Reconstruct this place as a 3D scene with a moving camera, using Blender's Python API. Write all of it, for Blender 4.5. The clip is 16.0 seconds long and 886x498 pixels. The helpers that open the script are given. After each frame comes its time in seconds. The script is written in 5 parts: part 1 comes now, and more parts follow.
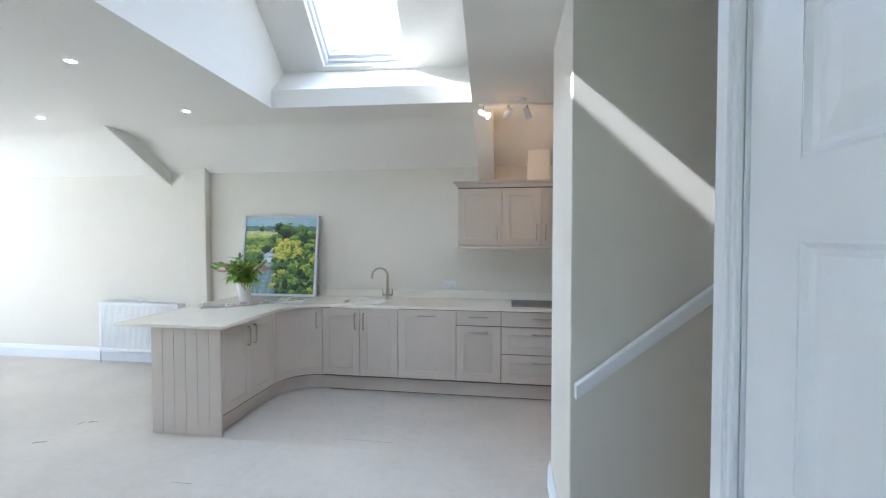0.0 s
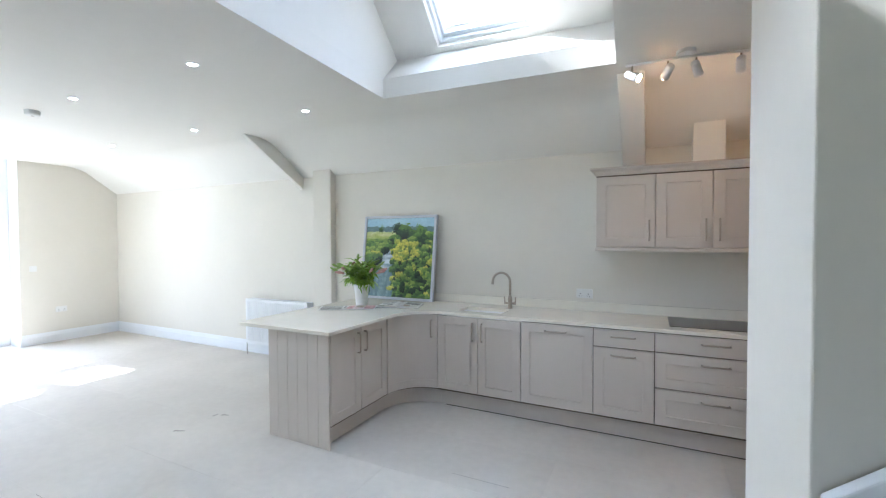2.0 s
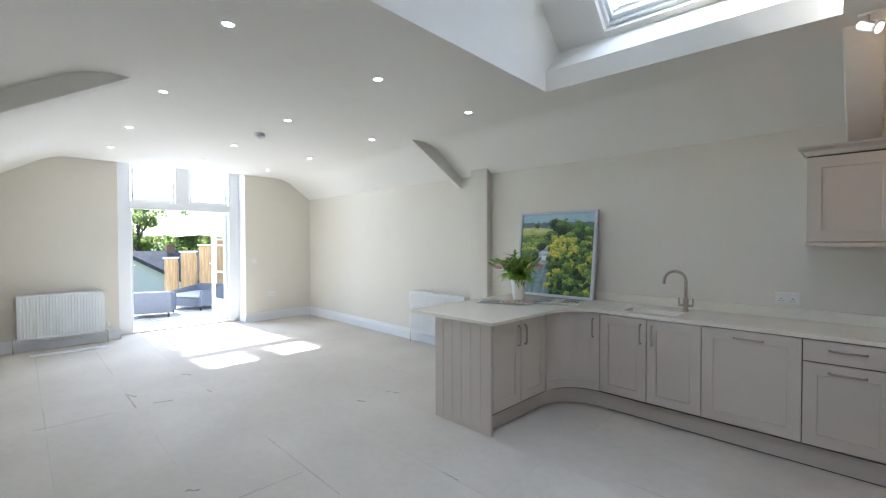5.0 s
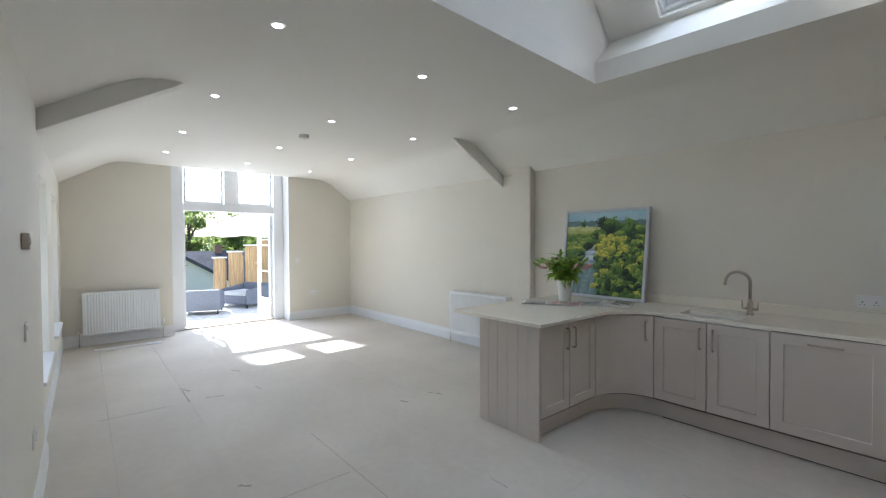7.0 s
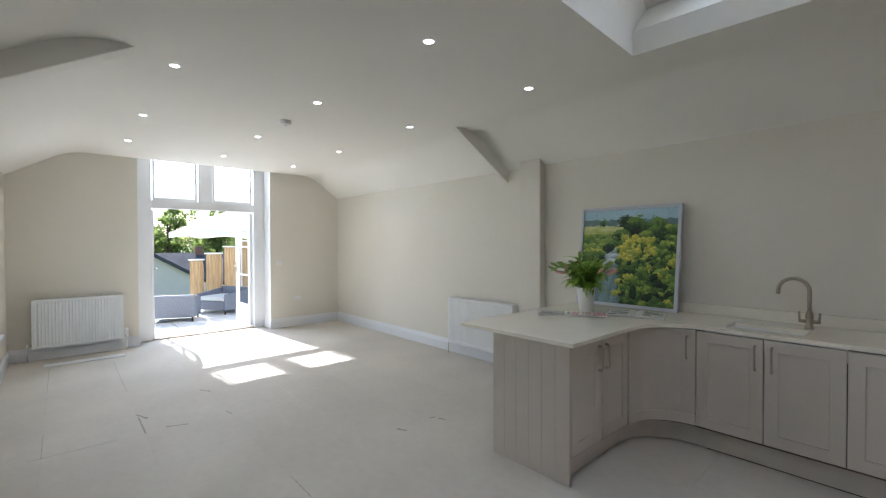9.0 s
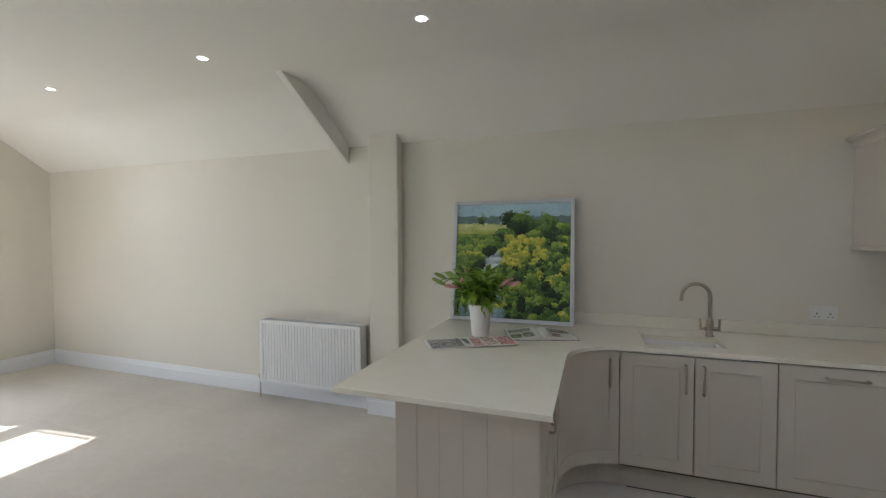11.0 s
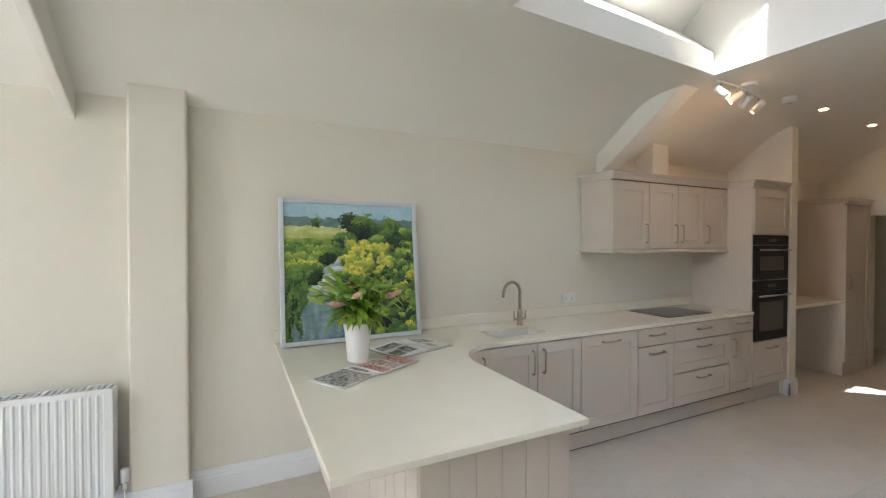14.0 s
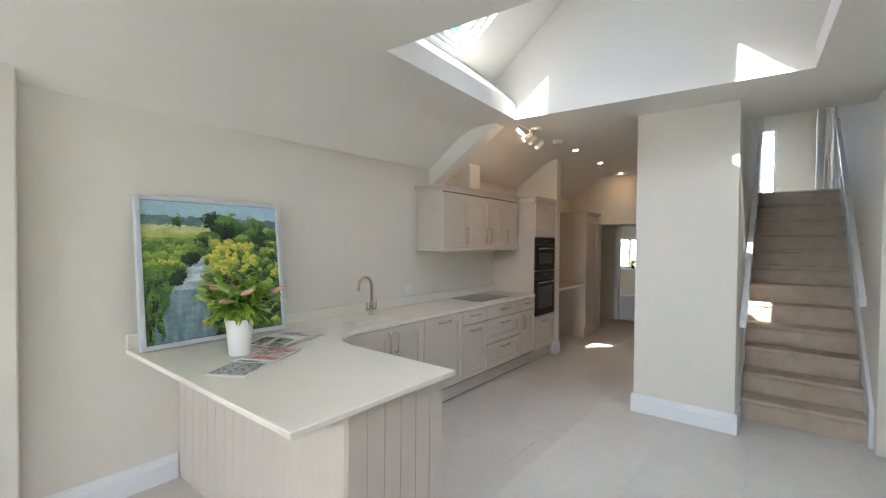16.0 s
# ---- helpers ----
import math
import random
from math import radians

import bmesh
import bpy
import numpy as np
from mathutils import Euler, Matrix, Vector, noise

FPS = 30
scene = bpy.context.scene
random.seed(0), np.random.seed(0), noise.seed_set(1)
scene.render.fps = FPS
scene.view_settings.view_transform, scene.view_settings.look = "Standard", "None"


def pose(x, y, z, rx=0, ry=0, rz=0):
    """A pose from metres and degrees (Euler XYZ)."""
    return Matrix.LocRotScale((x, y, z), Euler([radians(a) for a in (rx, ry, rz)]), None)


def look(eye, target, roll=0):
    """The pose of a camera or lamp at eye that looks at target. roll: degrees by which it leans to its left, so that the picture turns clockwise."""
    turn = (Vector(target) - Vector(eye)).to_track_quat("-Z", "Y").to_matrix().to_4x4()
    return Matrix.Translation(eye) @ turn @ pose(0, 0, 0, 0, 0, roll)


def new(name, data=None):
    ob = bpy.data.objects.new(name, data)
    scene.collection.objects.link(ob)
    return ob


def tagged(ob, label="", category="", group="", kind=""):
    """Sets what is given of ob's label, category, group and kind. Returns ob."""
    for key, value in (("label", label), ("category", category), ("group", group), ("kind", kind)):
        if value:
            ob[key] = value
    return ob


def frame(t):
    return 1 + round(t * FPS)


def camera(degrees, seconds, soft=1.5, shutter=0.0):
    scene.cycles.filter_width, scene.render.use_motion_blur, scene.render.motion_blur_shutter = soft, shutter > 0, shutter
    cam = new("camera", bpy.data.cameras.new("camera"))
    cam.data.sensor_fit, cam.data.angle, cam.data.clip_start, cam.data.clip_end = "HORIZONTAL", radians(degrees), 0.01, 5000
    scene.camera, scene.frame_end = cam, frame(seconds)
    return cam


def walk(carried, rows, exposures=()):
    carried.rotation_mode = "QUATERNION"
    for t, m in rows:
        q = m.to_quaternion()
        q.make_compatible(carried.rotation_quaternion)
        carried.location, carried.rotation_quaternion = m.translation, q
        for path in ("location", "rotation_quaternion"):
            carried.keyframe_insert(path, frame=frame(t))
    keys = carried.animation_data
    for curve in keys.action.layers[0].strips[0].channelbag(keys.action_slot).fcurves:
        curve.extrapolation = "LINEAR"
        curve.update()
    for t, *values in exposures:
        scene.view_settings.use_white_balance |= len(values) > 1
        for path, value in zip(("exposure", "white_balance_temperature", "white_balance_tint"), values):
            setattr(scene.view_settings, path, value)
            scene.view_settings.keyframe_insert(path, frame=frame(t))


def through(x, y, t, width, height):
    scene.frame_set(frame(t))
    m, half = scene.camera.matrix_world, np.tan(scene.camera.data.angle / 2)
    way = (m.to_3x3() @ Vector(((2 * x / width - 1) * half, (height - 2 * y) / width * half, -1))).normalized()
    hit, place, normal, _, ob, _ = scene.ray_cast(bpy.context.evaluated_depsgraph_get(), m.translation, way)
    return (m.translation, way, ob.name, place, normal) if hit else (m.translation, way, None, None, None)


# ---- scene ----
cam = camera(92.1, 16.0, soft=1.2)
PATH = [
    (0, (-0.521, 0.185, 1.589), (-0.82, 2.162, 1.534), 0.0),
    (0.5, (-0.575, 0.447, 1.584), (-0.905, 2.418, 1.529), 0.1),
    (1, (-0.615, 0.649, 1.603), (-1.048, 2.601, 1.546), 0.0),
    (1.5, (-0.613, 0.754, 1.607), (-1.262, 2.644, 1.548), -0.1),
    (2, (-0.604, 0.775, 1.577), (-1.483, 2.571, 1.53), -0.2),
    (2.5, (-0.602, 0.769, 1.567), (-1.671, 2.459, 1.517), -0.3),
    (3, (-0.605, 0.741, 1.55), (-1.824, 2.326, 1.506), -0.2),
    (3.5, (-0.622, 0.709, 1.541), (-1.925, 2.226, 1.497), -0.3),
    (4, (-0.646, 0.691, 1.529), (-1.999, 2.163, 1.488), -0.2),
    (6.5, (-0.773, 0.661, 1.511), (-2.271, 1.986, 1.473), -0.3),
    (7, (-0.8, 0.661, 1.51), (-2.33, 1.948, 1.473), -0.3),
    (7.5, (-0.849, 0.655, 1.505), (-2.408, 1.907, 1.473), -0.3),
    (8, (-0.945, 0.714, 1.5), (-2.515, 1.953, 1.467), -0.3),
    (10.5, (-2.232, 1.381, 1.53), (-3.205, 3.127, 1.485), -0.2),
    (11, (-2.557, 1.568, 1.575), (-3.226, 3.452, 1.509), -0.3),
    (11.5, (-2.86, 1.709, 1.605), (-3.228, 3.673, 1.526), -0.3),
    (12, (-3.145, 1.891, 1.601), (-3.174, 3.888, 1.506), 0.0),
    (12.5, (-3.366, 2.023, 1.599), (-3.145, 4.009, 1.514), 0.2),
    (13, (-3.582, 2.064, 1.572), (-3.171, 4.021, 1.517), 0.2),
    (13.5, (-3.723, 2.02, 1.548), (-3.103, 3.921, 1.505), 0.2),
    (14, (-3.895, 1.991, 1.558), (-3.014, 3.786, 1.527), 0.1),
    (14.5, (-4.067, 1.989, 1.574), (-2.951, 3.648, 1.536), 0.4),
    (15, (-4.206, 1.953, 1.584), (-2.878, 3.448, 1.543), 0.4),
    (15.5, (-4.334, 1.899, 1.56), (-2.871, 3.263, 1.526), 0.4),
    (16, (-4.49, 1.848, 1.574), (-2.924, 3.091, 1.538), 0.5),
]

EXPO = [(0.0, 2.45, 5300, 11), (1.5, 2.55, 5300, 11), (2.5, 2.29, 5330, 11), (4.0, 2.05, 5430, 11), (6.5, 1.57, 5620, 11), (8.0, 1.41, 5720, 11), (10.5, 1.32, 5960, 12), (12.5, 1.94, 6110, 12), (14.0, 2.20, 6060, 12), (16.0, 2.26, 5810, 12)]
walk(cam, [(t, look(eye, target, roll)) for t, eye, target, roll in PATH], exposures=EXPO)

# ---- light ----
SUN_WAY = Vector((1.11, 0.10, -1.0)).normalized()
world = bpy.data.worlds.new("sky")
scene.world = world
world.use_nodes = True
wn = world.node_tree.nodes
sky = wn.new("ShaderNodeTexSky")
sky.sky_type = "NISHITA"
sky.sun_disc = False
sky.sun_elevation = math.asin(-SUN_WAY.z)
sky.sun_rotation = math.atan2(-SUN_WAY.x, -SUN_WAY.y)
sky.air_density, sky.dust_density, sky.ozone_density = 1.0, 1.5, 1.0
world.node_tree.links.new(sky.outputs[0], wn["Background"].inputs[0])
wn["Background"].inputs[1].default_value = 0.10

sun_data = bpy.data.lights.new("sun", "SUN")
sun_data.energy, sun_data.angle, sun_data.color = 5.0, radians(0.6), (1.0, 0.95, 0.87)
sun = new("sun", sun_data)
sun.matrix_world = look((-20, 0, 20), Vector((-20, 0, 20)) + SUN_WAY)


def window_light(name, centre, way, width, height, power, colour=(0.86, 0.93, 1.0)):
    """Sky light that enters by an opening."""
    d = bpy.data.lights.new(name, "AREA")
    d.shape, d.size, d.size_y, d.energy, d.color = "RECTANGLE", width, height, power, colour
    ob = new(name, d)
    c = Vector(centre)
    ob.matrix_world = look(c, c + Vector(way))
    return ob


# ---- materials ----
def nodes_of(name):
    m = bpy.data.materials.new(name)
    m.use_nodes = True
    nt = m.node_tree
    return m, nt, nt.nodes["Principled BSDF"]


def mat(name, colour, rough=0.6, metal=0.0, vary=0.04, scale=3.0, bump=0.0, bump_scale=60.0, second=None, spec=0.5, stretch=(1, 1, 1), coat=0.0, per_object=0.0):
    """Paint, wood, metal and the like: base colour with a large and a small variation and a fine relief."""
    m, nt, b = nodes_of(name)
    n, l = nt.nodes, nt.links
    tc = n.new("ShaderNodeTexCoord")
    mp = n.new("ShaderNodeMapping")
    mp.inputs["Scale"].default_value = stretch
    l.new(tc.outputs["Object"], mp.inputs[0])
    big = n.new("ShaderNodeTexNoise")
    big.inputs["Scale"].default_value, big.inputs["Detail"].default_value = scale, 6
    small = n.new("ShaderNodeTexNoise")
    small.inputs["Scale"].default_value, small.inputs["Detail"].default_value = scale * 14, 3
    l.new(mp.outputs[0], big.inputs[0]), l.new(mp.outputs[0], small.inputs[0])
    add = n.new("ShaderNodeMath")
    add.operation = "MULTIPLY_ADD"
    l.new(small.outputs[0], add.inputs[0])
    add.inputs[1].default_value = 0.35
    l.new(big.outputs[0], add.inputs[2])
    ramp = n.new("ShaderNodeValToRGB")
    lo = [c * (1 - vary) for c in colour]
    hi = list(second) if second else [min(1, c * (1 + vary)) for c in colour]
    ramp.color_ramp.elements[0].position, ramp.color_ramp.elements[1].position = 0.45, 0.9
    ramp.color_ramp.elements[0].color, ramp.color_ramp.elements[1].color = (*lo, 1), (*hi, 1)
    l.new(add.outputs[0], ramp.inputs[0])
    out = ramp.outputs[0]
    if per_object:
        oi = n.new("ShaderNodeObjectInfo")
        hv = n.new("ShaderNodeHueSaturation")
        mr = n.new("ShaderNodeMapRange")
        mr.inputs[3].default_value, mr.inputs[4].default_value = 1 - per_object, 1 + per_object
        l.new(oi.outputs["Random"], mr.inputs[0]), l.new(mr.outputs[0], hv.inputs["Value"])
        l.new(out, hv.inputs["Color"])
        out = hv.outputs[0]
    l.new(out, b.inputs["Base Color"])
    b.inputs["Roughness"].default_value, b.inputs["Metallic"].default_value = rough, metal
    b.inputs["Specular IOR Level"].default_value = spec
    b.inputs["Coat Weight"].default_value = coat
    if bump:
        t = n.new("ShaderNodeTexNoise")
        t.inputs["Scale"].default_value, t.inputs["Detail"].default_value = bump_scale, 4
        l.new(mp.outputs[0], t.inputs[0])
        bp = n.new("ShaderNodeBump")
        bp.inputs["Strength"].default_value, bp.inputs["Distance"].default_value = bump, 0.004
        l.new(t.outputs[0], bp.inputs["Height"]), l.new(bp.outputs[0], b.inputs["Normal"])
    return m


def leafy(name, colour, second, scale=14.0, through=0.45, rough=0.4, vary=0.4):
    """A thin leaf or cloth that lets part of the light through."""
    m = mat(name, colour, rough, vary=vary, scale=scale, second=second)
    nt = m.node_tree
    n, l = nt.nodes, nt.links
    b, out = n["Principled BSDF"], n["Material Output"]
    tr, mix = n.new("ShaderNodeBsdfTranslucent"), n.new("ShaderNodeMixShader")
    l.new(b.inputs["Base Color"].links[0].from_socket, tr.inputs[0])
    mix.inputs[0].default_value = through
    l.new(b.outputs[0], mix.inputs[1]), l.new(tr.outputs[0], mix.inputs[2]), l.new(mix.outputs[0], out.inputs[0])
    return m


def glass(name, tint=(1, 1, 1), rough=0.0):
    m, nt, b = nodes_of(name)
    b.inputs["Base Color"].default_value = (*tint, 1)
    b.inputs["Transmission Weight"].default_value = 1.0
    b.inputs["Roughness"].default_value, b.inputs["IOR"].default_value = rough, 1.02
    return m


def glow(name, colour, power):
    m, nt, b = nodes_of(name)
    b.inputs["Base Color"].default_value = (*colour, 1)
    b.inputs["Emission Color"].default_value = (*colour, 1)
    b.inputs["Emission Strength"].default_value = power
    return m


WALL = mat("cream_wall_paint", (0.76, 0.72, 0.635), 0.75, vary=0.02, scale=1.2, bump=0.06, bump_scale=90, spec=0.3)
CEIL = mat("off_white_ceiling_paint", (0.85, 0.825, 0.765), 0.85, vary=0.015, scale=1.0, bump=0.05, bump_scale=80, spec=0.2)
TRIM = mat("white_gloss_trim", (0.82, 0.83, 0.84), 0.35, vary=0.015, scale=4)
FLOOR = mat("dusty_floor_board", (0.62, 0.575, 0.51), 0.75, vary=0.06, scale=1.1, second=(0.69, 0.645, 0.575), bump=0.08, bump_scale=45, per_object=0.02)
JOINT = mat("board_joint_dust", (0.38, 0.345, 0.30), 0.9, vary=0.1)
CAB = mat("mushroom_cabinet_paint", (0.61, 0.545, 0.475), 0.45, vary=0.015, scale=5)
# Brown carcass edges, darkened further for the shade in the door gaps.
CARC = mat("shaded_carcass_brown", (0.13, 0.10, 0.07), 0.7, vary=0.1)
GAP = mat("dark_gap", (0.05, 0.045, 0.04), 0.9)
TOP = mat("white_quartz", (0.85, 0.805, 0.70), 0.22, vary=0.02, scale=9)
STEEL = mat("brushed_nickel", (0.47, 0.41, 0.34), 0.32, metal=1.0, vary=0.05, scale=20, stretch=(1, 1, 8))
CHROME = mat("chrome", (0.8, 0.8, 0.8), 0.12, metal=1.0)
BLACK = mat("black_glass", (0.012, 0.012, 0.013), 0.07, vary=0.02, spec=0.6)
HOB = mat("hob_glass", (0.07, 0.058, 0.048), 0.3, vary=0.03, spec=1.0)
RAD = mat("white_radiator_enamel", (0.84, 0.85, 0.85), 0.35, vary=0.01)
CARPET = mat("beige_stair_carpet", (0.55, 0.455, 0.355), 0.95, vary=0.08, scale=8, second=(0.62, 0.525, 0.42), bump=0.6, bump_scale=260, spec=0.1)
PLASTIC = mat("white_plastic", (0.8, 0.79, 0.76), 0.4, vary=0.01)
PORCELAIN = mat("white_porcelain", (0.84, 0.83, 0.81), 0.3, vary=0.015)
LEAF = leafy("lily_leaf", (0.20, 0.42, 0.035), (0.46, 0.66, 0.10), 16, 0.45, 0.35)
LEAF_PALE = mat("lily_bud_green", (0.28, 0.42, 0.10), 0.5, vary=0.2, scale=20)
PINK = mat("lily_bud_pink", (0.62, 0.26, 0.25), 0.5, vary=0.2, scale=30, second=(0.75, 0.48, 0.40))
RED = mat("dark_red_flower", (0.22, 0.02, 0.03), 0.6, vary=0.2)
GLASS = glass("window_glass")
LAMP = glow("downlight_lens", (1.0, 0.93, 0.82), 17.0)
LAMP_K = glow("kitchen_downlight_lens", (1.0, 0.60, 0.28), 44.0)
LAMP_WARM = glow("spot_bulb", (1.0, 0.56, 0.26), 20.0)
PAPER = mat("magazine_paper", (0.78, 0.77, 0.74), 0.4, vary=0.03, scale=20)
FRAME = mat("pale_grey_frame", (0.62, 0.64, 0.68), 0.45, vary=0.04, scale=12)


# ---- building blocks ----
ORIGIN = {}


def box(bm, x0, x1, y0, y1, z0, z1):
    v = [bm.verts.new(p) for p in ((x0, y0, z0), (x1, y0, z0), (x1, y1, z0), (x0, y1, z0), (x0, y0, z1), (x1, y0, z1), (x1, y1, z1), (x0, y1, z1))]
    for f in ((0, 3, 2, 1), (4, 5, 6, 7), (0, 1, 5, 4), (1, 2, 6, 5), (2, 3, 7, 6), (3, 0, 4, 7)):
        bm.faces.new([v[i] for i in f])
    return v


def prism(bm, poly, axis, a, b):
    """A polygon in the plane across axis, drawn out from a to b. Points are (y, z) for x, (x, z) for y, (x, y) for z."""
    def at(p, q):
        return {"x": (q, p[0], p[1]), "y": (p[0], q, p[1]), "z": (p[0], p[1], q)}[axis]
    one = [bm.verts.new(at(p, a)) for p in poly]
    two = [bm.verts.new(at(p, b)) for p in poly]
    n = len(poly)
    bm.faces.new(one), bm.faces.new(two[::-1])
    for i in range(n):
        bm.faces.new((one[i], two[i], two[(i + 1) % n], one[(i + 1) % n]))
    return one + two


def tube(bm, path, radius, sides=12, radii=None, caps=True):
    """A round bar along a path."""
    rings, pts = [], [Vector(p) for p in path]
    side = None
    for i, p in enumerate(pts):
        d = (pts[min(i + 1, len(pts) - 1)] - pts[max(i - 1, 0)]).normalized()
        if side is None:
            side = d.cross(Vector((0, 0, 1)) if abs(d.z) < 0.9 else Vector((1, 0, 0))).normalized()
        side = (side - d * side.dot(d)).normalized()
        up = d.cross(side)
        r = radii[i] if radii else radius
        rings.append([bm.verts.new(p + (side * math.cos(a) + up * math.sin(a)) * r) for a in (2 * math.pi * k / sides for k in range(sides))])
    for a, b in zip(rings, rings[1:]):
        for k in range(sides):
            bm.faces.new((a[k], a[(k + 1) % sides], b[(k + 1) % sides], b[k]))
    if caps:
        bm.faces.new(rings[0][::-1]), bm.faces.new(rings[-1])
    return rings


def lathe(bm, centre, profile, sides=32, flute=0.0):
    """A turned shape about the upright through centre; profile is (radius, height)."""
    c, rings = Vector(centre), []
    for r, h in profile:
        rings.append([bm.verts.new(c + Vector((math.cos(a) * r * (1 + flute * math.cos(a * sides / 2)), math.sin(a) * r * (1 + flute * math.cos(a * sides / 2)), h))) for a in (2 * math.pi * k / sides for k in range(sides))])
    for a, b in zip(rings, rings[1:]):
        for k in range(sides):
            bm.faces.new((a[k], a[(k + 1) % sides], b[(k + 1) % sides], b[k]))
    bm.faces.new(rings[0][::-1]), bm.faces.new(rings[-1])


def soften(bm, size, segments=2):
    bmesh.ops.bevel(bm, geom=list(bm.edges), offset=size, segments=segments, affect="EDGES", profile=0.5, clamp_overlap=True)


def mesh_from(name, bm, material, shift=(0, 0, 0), smooth=False):
    bmesh.ops.translate(bm, verts=bm.verts, vec=-Vector(shift))
    bmesh.ops.recalc_face_normals(bm, faces=bm.faces)
    me = bpy.data.meshes.new(name)
    bm.to_mesh(me)
    bm.free()
    for m in (material if isinstance(material, (list, tuple)) else [material]):
        me.materials.append(m)
    if smooth:
        for p in me.polygons:
            p.use_smooth = True
    return me


def thing(name, base, label, category, group="", kind=""):
    """An Empty at the thing's base, to carry its parts."""
    ob = new(name)
    ob.empty_display_size = 0.1
    ob.location = base
    ORIGIN[ob] = Vector(base)
    return tagged(ob, label, category, group, kind)


def part(name, bm, material, parent, label="", smooth=False):
    """One mesh under a thing or under a part; the mesh is drawn in world places."""
    ob = new(name, mesh_from(name, bm, material, ORIGIN[parent], smooth))
    ob.parent = parent
    ORIGIN[ob] = ORIGIN[parent]
    return tagged(ob, label)


def whole(name, bm, material, label="", category="", group="", kind="", smooth=False, base=(0, 0, 0)):
    ob = new(name, mesh_from(name, bm, material, base, smooth))
    ob.location = base
    ORIGIN[ob] = Vector(base)
    return tagged(ob, label, category, group, kind)


def structure(name, bm, material, label, category="", smooth=False):
    return whole(name, bm, material, label, category or name.split("_")[0], kind="structure", smooth=smooth)


def boxes(*sizes, bevel=0.0, segments=2):
    bm = bmesh.new()
    for s in sizes:
        box(bm, *s)
    if bevel:
        soften(bm, bevel, segments)
    return bm


# ---- the shell: long room, kitchen, stair ----
NORTH, SOUTH, WEST = 4.96, 0.40, -8.95
CEILING, EAVES = 2.75, 2.37
N_BREAK, S_BREAK = 4.42, 1.02
COVE = 0.19
N_FLAT, S_FLAT = N_BREAK - COVE, S_BREAK + COVE
WELL_AT = pose(-1.67, 2.74, 0, 0, 0, 3)
WELL = (-0.90, 0.90, -1.095, 1.095)
HOLE = (-2.91, -0.40)
STAIR = (1.27, 2.13)

structure("wall_north", boxes((WEST - 0.4, 4.72, NORTH, NORTH + 0.3, -0.1, EAVES + 0.25)), WALL, "cream painted plaster long wall", "wall")
structure("pier_north", boxes((-4.42, -4.135, NORTH - 0.09, NORTH + 0.01, 0.0, 2.46), bevel=0.012), WALL, "shallow cream plaster pier on the long wall", "wall")

# west gable with the tall door opening
D0, D1 = 1.76, 3.67
bm = boxes((WEST - 0.34, WEST, -0.2, D0, -0.1, 2.91), (WEST - 0.34, WEST, D1, NORTH, -0.1, 2.91))
structure("wall_west", bm, WALL, "cream painted end wall with a tall door opening", "wall")
structure("lintel_west", boxes((WEST - 0.34, WEST, D0, D1, 2.911, 3.1)), WALL, "plaster lintel above the tall door opening", "wall")

# south wall with two deep windows
S_WINDOWS = [(-6.25, -5.05), (-8.2, -7.1)]
W_SILL, W_HEAD = 0.46, 2.06
bm = bmesh.new()
for a, b in ((-1.25, -5.05), (-6.25, -7.1), (-8.2, WEST - 0.34)):
    box(bm, b, a, SOUTH - 0.45, SOUTH, -0.1, EAVES + 0.3)
for a, b in S_WINDOWS:
    box(bm, a, b, SOUTH - 0.45, SOUTH, -0.1, W_SILL)
    box(bm, a, b, SOUTH - 0.45, SOUTH, W_HEAD, EAVES + 0.3)
structure("wall_south", bm, WALL, "cream plaster wall with two deep low windows", "wall")
structure("pier_south", boxes((-4.80, -1.25, SOUTH - 0.01, SOUTH + 0.035, 0.0, 2.42), bevel=0.01), WALL, "shallow cream plaster pier with controls on it", "wall")

# flat ceiling, with the well left open, and the slopes down to both long walls
# The two boxes from x -1.40 are unseen fillers, added to block leaking sun.
bm = boxes((WEST, HOLE[0], S_FLAT, N_FLAT, CEILING, 2.91), (HOLE[1], 0.45, S_FLAT, N_FLAT, CEILING, 2.91),
           (0.45, 4.72, STAIR[1], N_FLAT, CEILING, 2.91), (4.72, 7.8, 2.9, 6.6, CEILING, 2.91), (-1.25, 0.45, -1.5, S_FLAT, CEILING, 2.91), (-1.40, -1.25, -0.05, 0.72, 2.62, 2.92), (-1.40, -1.25, 0.72, 1.10, 2.78, 2.92))
inner = [(WELL_AT @ Vector((x, y, 0))).to_2d() for x, y in ((WELL[0], WELL[2]), (WELL[1], WELL[2]), (WELL[1], WELL[3]), (WELL[0], WELL[3]))]
outer = [(HOLE[0], S_FLAT), (HOLE[1], S_FLAT), (HOLE[1], N_FLAT), (HOLE[0], N_FLAT)]
for k in range(4):
    prism(bm, [outer[k], outer[(k + 1) % 4], inner[(k + 1) % 4], inner[k]], "z", CEILING, 2.91)


def cove(bm, y_break, y_wall, y_out, x0, x1):
    """A slope from the wall head that rounds softly into the flat ceiling."""
    corner, foot = Vector((y_break, CEILING)), Vector((y_wall, EAVES - 0.007))
    low = corner + (foot - corner).normalized() * COVE
    flat_end = corner - Vector((foot.x - corner.x, 0)).normalized() * COVE
    curve = [low.lerp(corner, t).lerp(corner.lerp(flat_end, t), t) for t in (k / 30 for k in range(31))]
    prism(bm, [tuple(foot)] + [tuple(p) for p in curve] + [(flat_end.x, 2.90), (y_break, 2.905), (y_out, 2.52)], "x", x0, x1)


